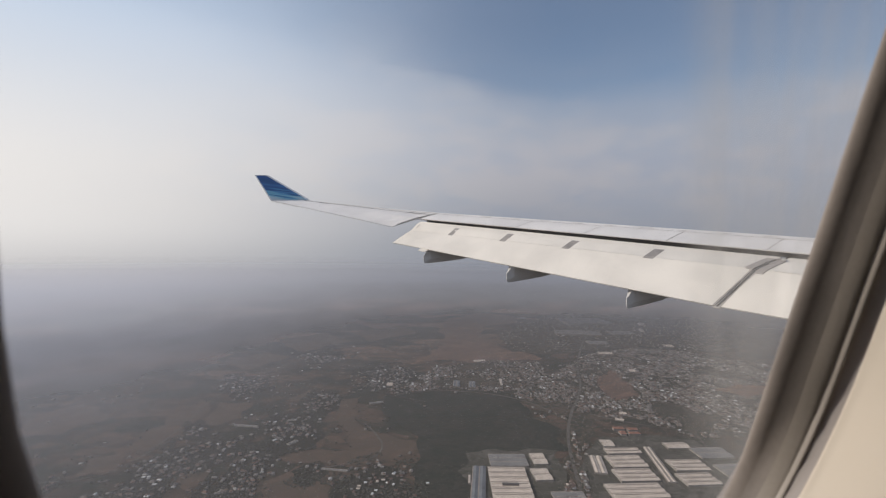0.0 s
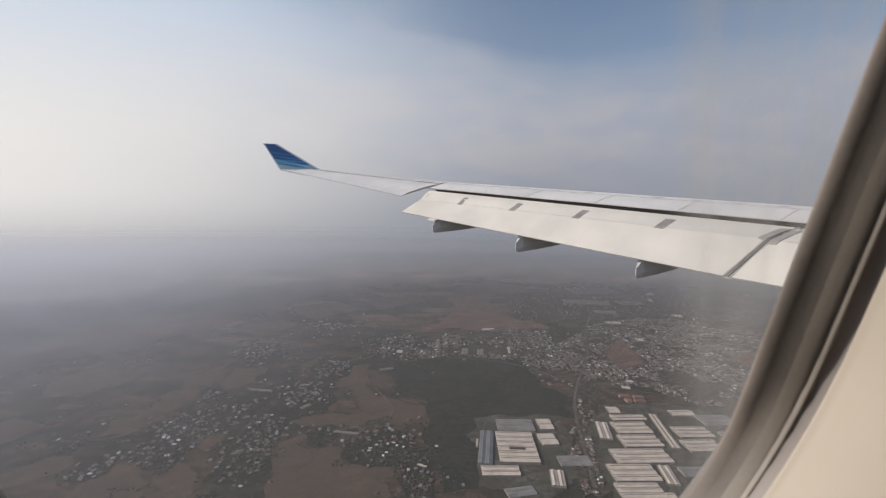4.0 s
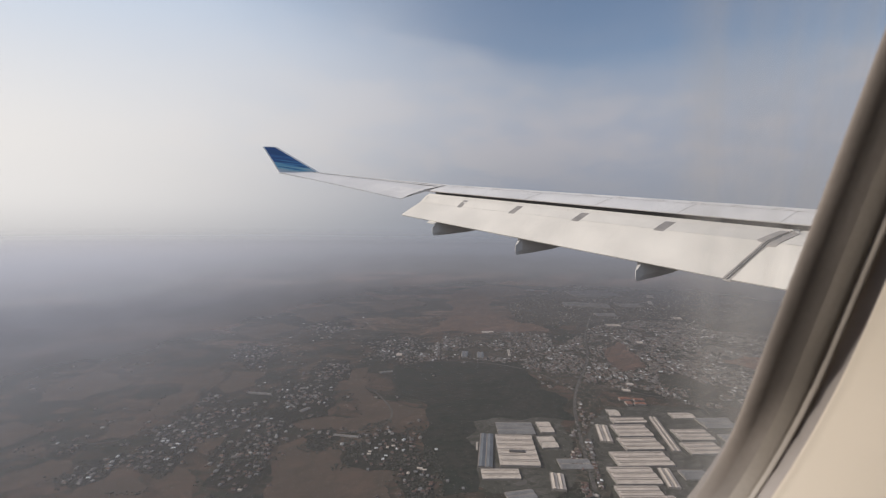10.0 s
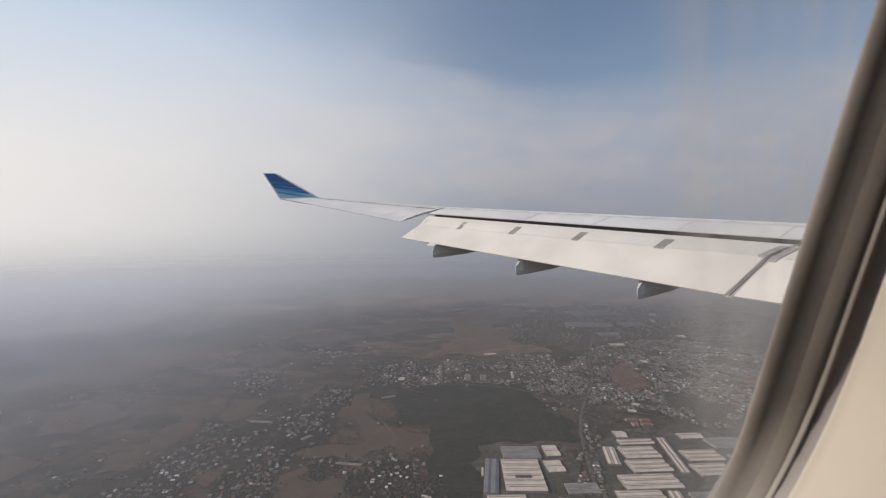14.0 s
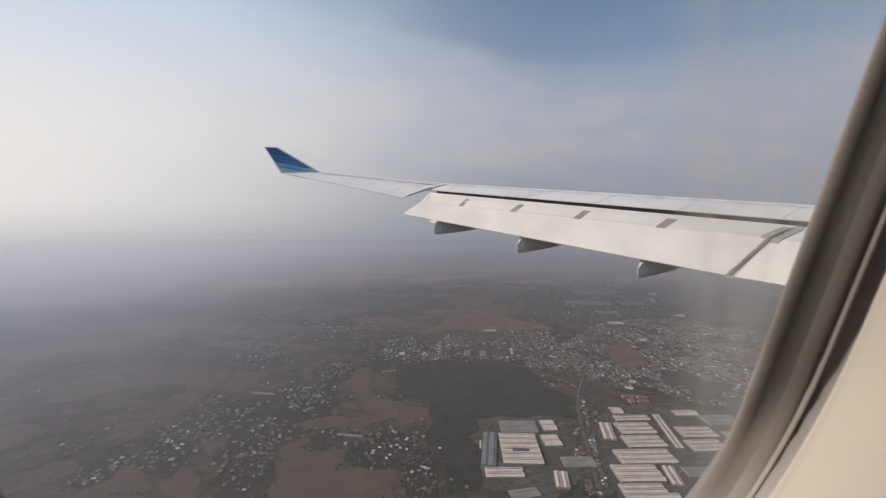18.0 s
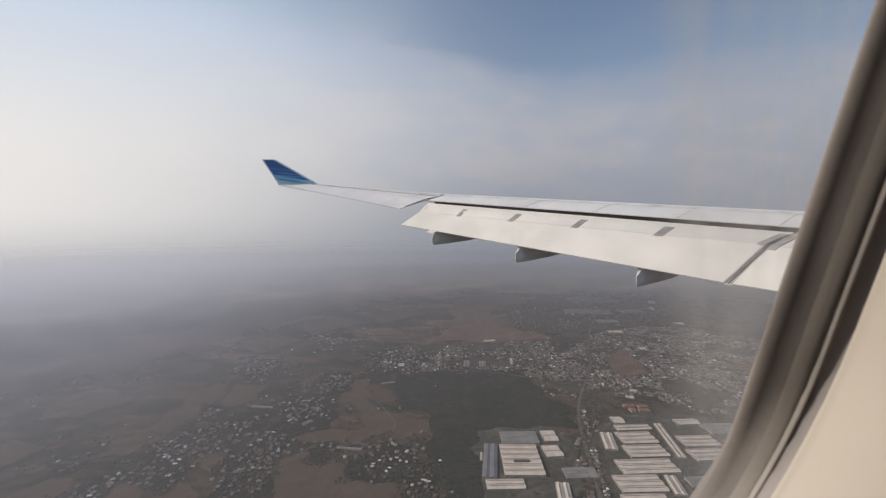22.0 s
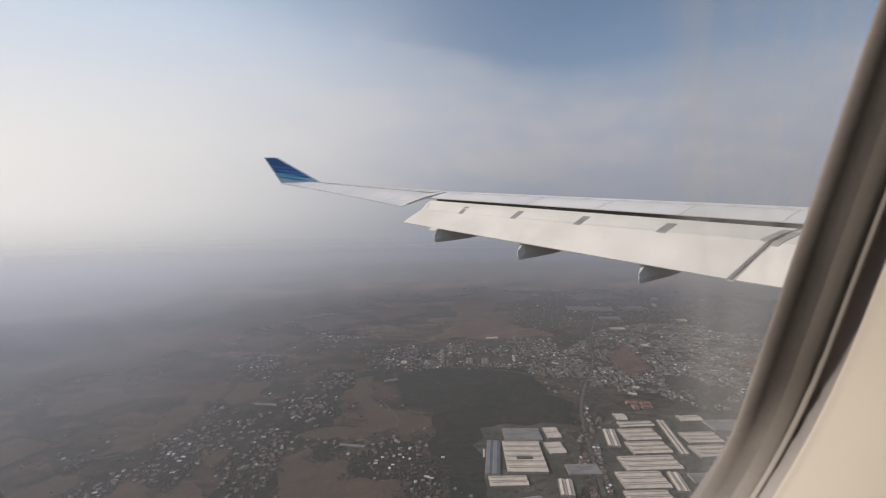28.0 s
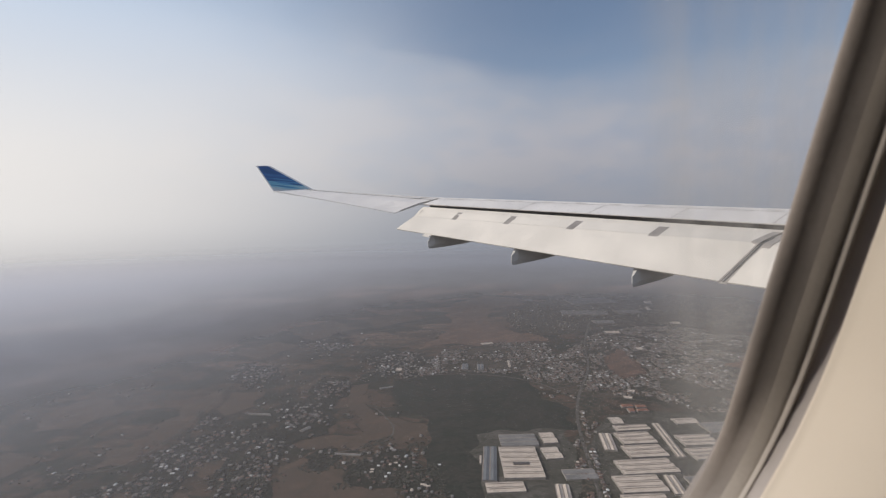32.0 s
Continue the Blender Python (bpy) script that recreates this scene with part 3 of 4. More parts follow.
def fairing(y, drop, length):
    te, cr, no, co, top = flap_lines(y)
    secs = []
    for u, w, deep, cut in ((0.0, 0.015, 0.9, 0.42), (0.02, 0.03, 1.03, 0.36), (0.09, 0.10, 1.02, 0.0), (0.3, 0.17, 0.94, 0.0), (0.6, 0.22, 0.80, 0.0), (0.85, 0.2, 0.62, 0.0), (1.0, 0.05, 0.35, 0.0)):
        x = te[0] - 0.02 + u * length
        zt = te[1] + 0.02 + max(0, x - te[0]) * 0.2 - 0.05 - cut * drop
        zb = te[1] - drop * deep + 0.03
        secs.append([Vector(p) for p in ((x, y - w, zt), (x, y - w, lerp(zt, zb, 0.72)), (x, y - w * 0.5, lerp(zt, zb, 0.97)), (x, y, zb), (x, y + w * 0.5, lerp(zt, zb, 0.97)), (x, y + w, lerp(zt, zb, 0.72)), (x, y + w, zt))])
    return part("flap_track_fairing", loft(secs), M_FAIR, wing, "grey canoe-shaped flap track fairing")


for y, drop in ((16.72, 0.62), (13.18, 0.66), (9.23, 0.66)):
    fairing(y, drop, 3.0)

# winglet
thick = 0.05
plan = [(6.84, 26.62, 0.0), (6.12, 27.1, 1.36), (6.75, 27.12, 1.40), (8.98, 26.66, 0.12), (9.3, 26.6, 0.0)]
a = [Vector((x - 7.4, y - 26.6 - thick * (0.3 if z > 1 else 1), z)) for x, y, z in plan]
b = [Vector((x - 7.4, y - 26.6 + thick * (0.3 if z > 1 else 1), z)) for x, y, z in plan]
winglet = part("winglet", prism(a, b), M_LIVERY, wing, "blue winglet with lighter teal stripes")
winglet.location = (7.4, 26.6, 2.45)
for i, j in ((0, 1), (1, 2), (2, 3)):
    rows = []
    for p, q in ((a[i], b[i]), (a[j], b[j])):
        away = Vector((-0.045 if i == 0 else 0.045, 0, 0.02))
        rows.append([p + away - Vector((0, 0.012, 0)), q + away + Vector((0, 0.012, 0)), q - away + Vector((0, 0.012, 0)), p - away - Vector((0, 0.012, 0))])
    edge_strip = part("edge_strip", loft(rows), M_TRIM, winglet, "bare pale edge strip")

# ---- the plain below ----
GRID = radians(-33.0)  # the way the streets and works are laid out


def ground_material():
    m = bpy.data.materials.new("farmland")
    m.use_nodes = True
    n, l = m.node_tree.nodes, m.node_tree.links
    b = n["Principled BSDF"]
    b.inputs["Roughness"].default_value, b.inputs["Specular IOR Level"].default_value = 0.95, 0.1
    tc = n.new("ShaderNodeTexCoord")
    mp = n.new("ShaderNodeMapping")
    mp.inputs["Rotation"].default_value = (0, 0, radians(35))
    l.new(tc.outputs["Object"], mp.inputs[0])
    warp = n.new("ShaderNodeTexNoise")
    warp.inputs["Scale"].default_value, warp.inputs["Detail"].default_value = 0.004, 3.0
    l.new(mp.outputs[0], warp.inputs[0])
    shift = n.new("ShaderNodeVectorMath")
    shift.operation = "MULTIPLY_ADD"
    l.new(warp.outputs["Color"], shift.inputs[0])
    shift.inputs[1].default_value = (120, 120, 0)
    l.new(mp.outputs[0], shift.inputs[2])
    squash = n.new("ShaderNodeMapping")
    squash.inputs["Scale"].default_value = (1.0, 1.7, 1.0)
    l.new(shift.outputs[0], squash.inputs[0])

    def cells(scale, feature):
        v = n.new("ShaderNodeTexVoronoi")
        v.feature = feature
        v.inputs["Scale"].default_value = scale
        l.new(squash.outputs[0], v.inputs["Vector"])
        return v
    big, small = cells(0.0062, "F1"), cells(0.026, "F1")
    edge_big, edge_small = cells(0.0062, "DISTANCE_TO_EDGE"), cells(0.022, "DISTANCE_TO_EDGE")
    sb, ss = n.new("ShaderNodeSeparateColor"), n.new("ShaderNodeSeparateColor")
    l.new(big.outputs["Color"], sb.inputs[0])
    l.new(small.outputs["Color"], ss.inputs[0])
    ramp = n.new("ShaderNodeValToRGB")
    ramp.color_ramp.interpolation = "LINEAR"
    stops = ((0.0, (0.031, 0.031, 0.023)), (0.3, (0.050, 0.042, 0.032)), (0.52, (0.084, 0.058, 0.044)), (0.74, (0.117, 0.076, 0.058)), (1.0, (0.062, 0.047, 0.036)))
    while len(ramp.color_ramp.elements) < len(stops):
        ramp.color_ramp.elements.new(0.5)
    for e, (p, c) in zip(ramp.color_ramp.elements, stops):
        e.position, e.color = p, (*c, 1)
    pick = math_node(n, l, "ADD", math_node(n, l, "MULTIPLY", sb.outputs[0], 0.6), math_node(n, l, "MULTIPLY", ss.outputs[1], 0.4))
    l.new(pick, ramp.inputs[0])
    grain = n.new("ShaderNodeTexNoise")
    grain.inputs["Scale"].default_value, grain.inputs["Detail"].default_value, grain.inputs["Roughness"].default_value = 0.03, 8.0, 0.65
    l.new(mp.outputs[0], grain.inputs[0])
    woods = n.new("ShaderNodeTexNoise")
    woods.inputs["Scale"].default_value, woods.inputs["Detail"].default_value, woods.inputs["Roughness"].default_value = 0.0045, 7.0, 0.6
    l.new(mp.outputs[0], woods.inputs[0])
    mottled = mix_colour(n, l, smooth(n, l, grain.outputs[0], 0.38, 0.66, 0.0, 0.5), ramp.outputs[0], (0.048, 0.046, 0.034))
    mottled = mix_colour(n, l, smooth(n, l, woods.outputs[0], 0.475, 0.56, 0.0, 0.88), mottled, (0.027, 0.031, 0.024))
    # wide dry fields and dark woods on the farther plain
    wide = n.new("ShaderNodeTexNoise")
    wide.inputs["Scale"].default_value, wide.inputs["Detail"].default_value, wide.inputs["Roughness"].default_value = 0.0016, 6.0, 0.55
    l.new(squash.outputs[0], wide.inputs[0])
    apart = n.new("ShaderNodeSeparateXYZ")
    l.new(tc.outputs["Object"], apart.inputs[0])
    outer = smooth(n, l, apart.outputs["Y"], 1700.0, 2700.0)
    mottled = mix_colour(n, l, math_node(n, l, "MULTIPLY", outer, smooth(n, l, wide.outputs[0], 0.50, 0.57, 0.0, 0.85)), mottled, (0.23, 0.145, 0.11))
    mottled = mix_colour(n, l, math_node(n, l, "MULTIPLY", outer, smooth(n, l, wide.outputs[0], 0.47, 0.40, 0.0, 0.85)), mottled, (0.024, 0.028, 0.024))
    hedge = math_node(n, l, "MULTIPLY", smooth(n, l, edge_big.outputs["Distance"], 0.015, 0.05, 0.75, 0.0), smooth(n, l, grain.outputs[0], 0.35, 0.55))
    c1 = mix_colour(n, l, hedge, mottled, (0.04, 0.046, 0.034))
    dyke = smooth(n, l, edge_small.outputs["Distance"], 0.01, 0.035, 0.30, 0.0)
    c2 = mix_colour(n, l, dyke, c1, (0.07, 0.064, 0.05))
    l.new(c2, b.inputs["Base Color"])
    return m


def field_material(name, base, other, scale=0.02, fleck=None, strength=0.6):
    """Plots of differing tone, blotches, and fine flecks of scrub."""
    m = bpy.data.materials.new(name)
    m.use_nodes = True
    n, l = m.node_tree.nodes, m.node_tree.links
    b = n["Principled BSDF"]
    b.inputs["Roughness"].default_value, b.inputs["Specular IOR Level"].default_value = 0.95, 0.1
    tc = n.new("ShaderNodeTexCoord")
    mp = n.new("ShaderNodeMapping")
    mp.inputs["Rotation"].default_value = (0, 0, radians(35))
    mp.inputs["Scale"].default_value = (1, 2.2, 1)
    l.new(tc.outputs["Object"], mp.inputs[0])
    v = n.new("ShaderNodeTexVoronoi")
    v.inputs["Scale"].default_value = scale
    l.new(mp.outputs[0], v.inputs["Vector"])
    s = n.new("ShaderNodeSeparateColor")
    l.new(v.outputs["Color"], s.inputs[0])

    def blotch(size, detail, lo, hi):
        g = n.new("ShaderNodeTexNoise")
        g.inputs["Scale"].default_value, g.inputs["Detail"].default_value, g.inputs["Roughness"].default_value = size, detail, 0.6
        l.new(tc.outputs["Object"], g.inputs[0])
        return smooth(n, l, g.outputs[0], lo, hi)
    c = mix_colour(n, l, math_node(n, l, "MULTIPLY", s.outputs[0], strength), base, other)
    c = mix_colour(n, l, math_node(n, l, "MULTIPLY", blotch(0.012, 6.0, 0.42, 0.62), strength), c, other)
    c = mix_colour(n, l, math_node(n, l, "MULTIPLY", blotch(0.07, 4.0, 0.50, 0.66), strength), c, fleck or tuple(k * 0.45 for k in base))
    edge = n.new("ShaderNodeTexVoronoi")
    edge.feature = "DISTANCE_TO_EDGE"
    edge.inputs["Scale"].default_value = scale
    l.new(mp.outputs[0], edge.inputs["Vector"])
    c = mix_colour(n, l, smooth(n, l, edge.outputs["Distance"], 0.01, 0.05, 0.55, 0.0), c, fleck or tuple(k * 0.45 for k in base))
    l.new(c, b.inputs["Base Color"])
    return m


M_GROUND = ground_material()
M_PADDY = field_material("green_paddy", (0.027, 0.033, 0.026), (0.042, 0.041, 0.034), 0.016, (0.019, 0.025, 0.020), 0.8)
M_BARE = field_material("bare_brown_field", (0.118, 0.08, 0.061), (0.082, 0.064, 0.05), 0.012, (0.07, 0.058, 0.042), 0.6)
M_DRY = field_material("dry_pale_brown_field", (0.19, 0.118, 0.09), (0.12, 0.08, 0.062), 0.008, (0.07, 0.055, 0.042), 0.55)
M_SOIL = field_material("red_soil", (0.25, 0.13, 0.085), (0.15, 0.095, 0.07), 0.01, (0.08, 0.06, 0.045), 0.6)
M_TOWNGROUND = field_material("town_ground", (0.082, 0.064, 0.05), (0.036, 0.040, 0.030), 0.02, (0.11, 0.086, 0.068), 0.85)
M_GROVE = field_material("village_grove", (0.030, 0.031, 0.025), (0.022, 0.025, 0.020), 0.02, (0.055, 0.044, 0.036), 0.5)
M_YARD = field_material("concrete_yard", (0.12, 0.108, 0.095), (0.065, 0.062, 0.05), 0.03, (0.045, 0.047, 0.035), 0.8)
M_ROAD = field_material("road_surface", (0.15, 0.135, 0.12), (0.095, 0.085, 0.075), 0.02)
M_TIN = material("tin_roof", (0.57, 0.478, 0.395), 0.55, 0, 0.14, 0.06, 0, 0.5)
M_TIN_GREY = material("weathered_sheet_roof", (0.20, 0.19, 0.18), 0.7, 0, 0.2, 0.05, 0, 0.4)
M_BLUE = material("faded_blue_roof", (0.14, 0.147, 0.156), 0.65, 0, 0.2, 0.05, 0, 0.4)
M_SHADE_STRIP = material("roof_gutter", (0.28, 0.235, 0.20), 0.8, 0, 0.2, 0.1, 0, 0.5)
M_WALL = material("rendered_wall", (0.30, 0.27, 0.24), 0.85, 0, 0.15, 0.1, 0, 0.8)
M_VENT = material("roof_vent_dark", (0.09, 0.08, 0.075), 0.8, 0, 0.2, 0.2, 0, 1)


def roof_material(name, stops):
    m = bpy.data.materials.new(name)
    m.use_nodes = True
    n, l = m.node_tree.nodes, m.node_tree.links
    b = n["Principled BSDF"]
    b.inputs["Roughness"].default_value = 0.8
    geo = n.new("ShaderNodeNewGeometry")
    ramp = n.new("ShaderNodeValToRGB")
    ramp.color_ramp.interpolation = "CONSTANT"
    while len(ramp.color_ramp.elements) < len(stops):
        ramp.color_ramp.elements.new(0.5)
    for e, (p, c) in zip(ramp.color_ramp.elements, stops):
        e.position, e.color = p, (*c, 1)
    l.new(geo.outputs["Random Per Island"], ramp.inputs[0])
    tc = n.new("ShaderNodeTexCoord")
    g = n.new("ShaderNodeTexNoise")
    g.inputs["Scale"].default_value, g.inputs["Detail"].default_value = 0.4, 3.0
    l.new(tc.outputs["Object"], g.inputs[0])
    l.new(mix_colour(n, l, smooth(n, l, g.outputs[0], 0.3, 0.7, 0.0, 0.35), ramp.outputs[0], (0.10, 0.085, 0.07)), b.inputs["Base Color"])
    return m


M_ROOFS = roof_material("town_roofs", ((0.0, (0.12, 0.078, 0.06)), (0.26, (0.175, 0.104, 0.076)), (0.38, (0.155, 0.14, 0.13)), (0.62, (0.23, 0.21, 0.19)), (0.78, (0.09, 0.08, 0.076)), (0.89, (0.36, 0.345, 0.325)), (0.95, (0.74, 0.73, 0.71))))
M_LEAF = roof_material("tree_foliage", ((0.0, (0.028, 0.034, 0.024)), (0.3, (0.037, 0.040, 0.027)), (0.6, (0.026, 0.031, 0.022)), (0.85, (0.045, 0.043, 0.030))))
M_TILE = material("orange_tile_roof", (0.25, 0.115, 0.078), 0.8, 0, 0.2, 0.1, 0, 0.6)

ground_mesh = bmesh.new()
bmesh.ops.create_circle(ground_mesh, cap_ends=True, cap_tris=True, segments=180, radius=9300)
ground = tagged(part("ground", ground_mesh, M_GROUND), "wide hazy plain of dry brown and green fields", "ground", kind="structure")
ground.location = (0, 0, -ALT)


def ragged(poly, rng, step=18.0, amount=3.0):
    """The outline with more corners, and uneven."""
    out = []
    for (x0, y0), (x1, y1) in zip(poly, poly[1:] + poly[:1]):
        n = max(1, int(math.hypot(x1 - x0, y1 - y0) / step))
        for i in range(n):
            u = i / n
            x, y = lerp(x0, x1, u), lerp(y0, y1, u)
            wave = noise.noise_vector(Vector((x * 0.011, y * 0.011, 4.0))) * 34
            out.append((x + wave.x + rng.uniform(-amount, amount), y + wave.y + rng.uniform(-amount, amount)))
    return out


def sheet(name, poly, mat, label, category, lift, rng=None, thick=0.3):
    rng = rng or random.Random(len(name))
    pts = ragged(poly, rng)
    bm = bmesh.new()
    top = [bm.verts.new((x, y, -ALT + lift)) for x, y in pts]
    low = [bm.verts.new((x, y, -ALT + lift - thick)) for x, y in pts]
    bm.faces.new(top)
    for i in range(len(pts)):
        j = (i + 1) % len(pts)
        bm.faces.new((top[i], low[i], low[j], top[j]))
    return tagged(part(name, bm, mat), label, category, kind="structure")


PADDY = [(810, 1587), (954, 1576), (1088, 1459), (1235, 1300), (1119, 1124), (1138, 1019), (1020, 892), (966, 915), (842, 998), (713, 915), (583, 763), (512, 762), (583, 966), (671, 1126), (738, 1204), (704, 1340), (752, 1473)]
BROWN = [
    [(1775, 2632), (2093, 3024), (2549, 3172), (2669, 2879), (2461, 2593), (2172, 2638), (1865, 2321), (1757, 1986), (1809, 1778), (1728, 1679), (1554, 1798), (1401, 1831), (1320, 1959), (1132, 1947), (1471, 2182), (1638, 2367)],
    [(1685, 1306), (1897, 1398), (1771, 1216), (1701, 1116), (1639, 1052), (1493, 1070), (1577, 1182)],
    [(672, 1640), (739, 1610), (634, 1450), (609, 1318), (712, 1195), (684, 1117), (598, 1108), (476, 1129), (383, 1211), (341, 1272), (465, 1264), (545, 1210), (572, 1399), (579, 1487)],
    [(289, 1162), (378, 1195), (467, 1109), (469, 1078), (434, 1066), (386, 1002), (412, 950), (483, 938), (416, 792), (189, 921), (240, 1042)],
    [(293, 1833), (396, 1764), (349, 1641), (276, 1628), (233, 1627)],
    [(16, 1564), (122, 1731), (267, 1913), (264, 1766), (177, 1635), (126, 1514), (35, 1506)],
    [(137, 1299), (187, 1284), (166, 1228), (139, 1213), (120, 1258)],
    [(206, 1168), (249, 1162), (233, 1118), (199, 1132)],
    [(11, 1142), (58, 1220), (100, 1178), (113, 1099), (92, 1006), (9, 1061)],
    [(-70, 1248), (-7, 1294), (-18, 1214), (6, 1133), (-19, 1080), (-130, 1153)],
    [(-205, 1338), (-161, 1381), (-127, 1343), (-143, 1296), (-198, 1280), (-248, 1265), (-305, 1303)],
    [(-63, 1529), (8, 1524), (19, 1434), (-18, 1402), (-78, 1442)],
    [(-369, 1601), (-277, 1693), (-207, 1605), (-252, 1523), (-338, 1454)],
    [(-235, 1971), (-103, 2086), (-17, 1888), (-134, 1789), (-244, 1810)],
    [(781, 2854), (1107, 2969), (1117, 2621), (795, 2475)],
    [(1260, 2862), (1705, 2966), (1595, 2629), (1228, 2544)],
    [(397, 2450), (644, 2578), (706, 2380), (487, 2260)],
    [(1885, 3781), (2651, 4030), (2444, 3622), (1768, 3253)],
    [(514, 1746), (653, 1826), (539, 1690)],
    [(1687, 1036), (1983, 1021), (1976, 929), (1678, 922)],
    [(3296, 2174), (3910, 2118), (3676, 1905), (3110, 1920)],
]
# villages: islands of dark trees with a few houses
VILLAGES = [
    [(11, 1347), (59, 1448), (130, 1487), (204, 1486), (273, 1439), (243, 1325), (175, 1292), (125, 1307), (93, 1227), (44, 1172), (-3, 1203)],
    [(-130, 1261), (-104, 1313), (-62, 1300), (-29, 1325), (-18, 1286), (-69, 1207), (-116, 1201)],
    [(130, 1560), (180, 1662), (222, 1605), (193, 1517)],
    [(120, 1069), (155, 1156), (208, 1251), (300, 1351), (369, 1375), (383, 1556), (492, 1545), (502, 1362), (452, 1272), (343, 1279), (272, 1174), (230, 1049), (184, 997)],
    [(352, 1185), (418, 1180), (425, 1118), (381, 1078), (340, 1122)],
    [(481, 1088), (552, 1118), (598, 1048), (572, 974), (527, 851), (482, 748), (432, 781), (482, 909), (435, 940), (384, 980), (391, 1014), (445, 1058)],
    [(493, 1611), (627, 1754), (686, 1671), (616, 1529), (539, 1513)],
    [(310, 2059), (423, 2187), (515, 2070), (472, 1903), (381, 1877)],
    [(887, 1928), (1032, 2016), (1094, 1908), (1062, 1752), (899, 1569), (861, 1685), (823, 1711)],
    [(774, 2409), (946, 2455), (968, 2276), (806, 2170)],
    [(-492, 2754), (-414, 2875), (-333, 2701), (-405, 2543)],
    [(-176, 1422), (-135, 1445), (-99, 1404), (-141, 1383)],
]
SOIL = [(1958, 942), (2116, 930), (2231, 833), (2152, 765), (1955, 838)]
TOWNS = [
    ([(1225, 1818), (1484, 1846), (1697, 1629), (1529, 1434), (1348, 1355), (1212, 1402), (1049, 1558)], 700),
    ([(1242, 1338), (1584, 1453), (2028, 1627), (2440, 1607), (2554, 1348), (2615, 933), (1768, 625), (1535, 670), (1414, 740), (1413, 926), (1305, 998), (1051, 849), (1034, 883), (1215, 1059), (1201, 1206)], 5200),
    ([(2017, 2335), (3005, 2762), (3573, 2574), (3573, 1978), (3602, 1355), (2891, 1034), (2596, 1371), (2483, 1635), (1882, 1727), (1758, 1896)], 900),
    ([(1019, 871), (1052, 840), (949, 723), (809, 612), (755, 601), (790, 705), (875, 772)], 260),
    ([(936, 1634), (1255, 1863), (1049, 1558), (935, 1545)], 300),
]
ROADS = [
    ([(746, 573), (873, 708), (971, 818), (1059, 913), (1178, 1022), (1302, 1102), (1519, 1239), (1792, 1496), (2249, 1838), (3051, 2347), (4161, 2935)], 9),
    ([(650, 1439), (632, 1199), (595, 1123), (469, 1114), (381, 1205)], 4),
    ([(1302, 1102), (1321, 988), (1367, 895), (1417, 803), (1516, 709), (1632, 605)], 4),
    ([(789, 1545), (974, 1609), (1083, 1489), (1242, 1338), (1218, 1057)], 5),
    ([(1484, 787), (1415, 724), (1317, 628)], 4),
    ([(-228, 1507), (-76, 1388), (-6, 1394), (142, 1604), (315, 1964), (753, 2347)], 3),
    ([(1519, 1239), (1830, 1229), (2144, 1130), (2400, 897)], 4),
    ([(1699, 1559), (2014, 1512), (2246, 1324), (2572, 963)], 4),
]

sheet("field_paddy", PADDY, M_PADDY, "dark green wet paddy fields", "field", 0.6)
for poly in BROWN:
    sheet("field_bare", poly, M_DRY if poly in (BROWN[0], BROWN[1], BROWN[17]) else M_BARE, "bare dry brown field", "field", 0.55, random.Random(int(poly[0][0])))
sheet("field_soil", SOIL, M_SOIL, "cleared patch of reddish soil", "field", 0.6)
for poly in VILLAGES:
    sheet("ground_village", poly, M_GROVE, "shaded village ground under trees", "ground", 0.7, random.Random(int(poly[0][1])))
for k, (poly, count) in enumerate(TOWNS):
    sheet("ground_town", poly, M_TOWNGROUND, "built-up ground with gardens and lanes", "ground", 0.33 + 0.13 * k, random.Random(count))
WORKS = [
    [(779, 1031), (994, 910), (824, 711), (728, 642), (642, 642), (596, 779)],
    [(1058, 845), (1184, 895), (1394, 738), (1380, 629), (1263, 549), (1079, 512), (877, 486), (760, 564), (926, 738)],
]
for poly in WORKS:
    sheet("pavement_works", poly, M_YARD, "concrete yard round the factory halls", "pavement", 1.1)

road_points = []
for path, width in ROADS:
    fine = []
    for (x0, y0), (x1, y1) in zip(path, path[1:]):
        n = max(2, int(math.hypot(x1 - x0, y1 - y0) / 60))
        fine += [(lerp(x0, x1, i / n), lerp(y0, y1, i / n)) for i in range(n)]
    fine.append(path[-1])
    fine = [(sum(p[0] for p in fine[max(0, i - 2):i + 3]) / len(fine[max(0, i - 2):i + 3]), sum(p[1] for p in fine[max(0, i - 2):i + 3]) / len(fine[max(0, i - 2):i + 3])) for i in range(len(fine))]
    road_points += [(lerp(p[0], q[0], k / 5), lerp(p[1], q[1], k / 5)) for p, q in zip(fine, fine[1:]) for k in range(5)]
    rows = []
    for i, (x, y) in enumerate(fine):
        x0, y0 = fine[max(0, i - 1)]
        x1, y1 = fine[min(len(fine) - 1, i + 1)]
        d = Vector((y0 - y1, x1 - x0, 0)).normalized() * width / 2
        p = Vector((x, y, -ALT + 1.0))
        rows.append([p - d, p + d, p + d - Vector((0, 0, 0.4)), p - d - Vector((0, 0, 0.4))])
    tagged(part("road", loft(rows), M_ROAD), "pale country road across the plain", "road", kind="structure")

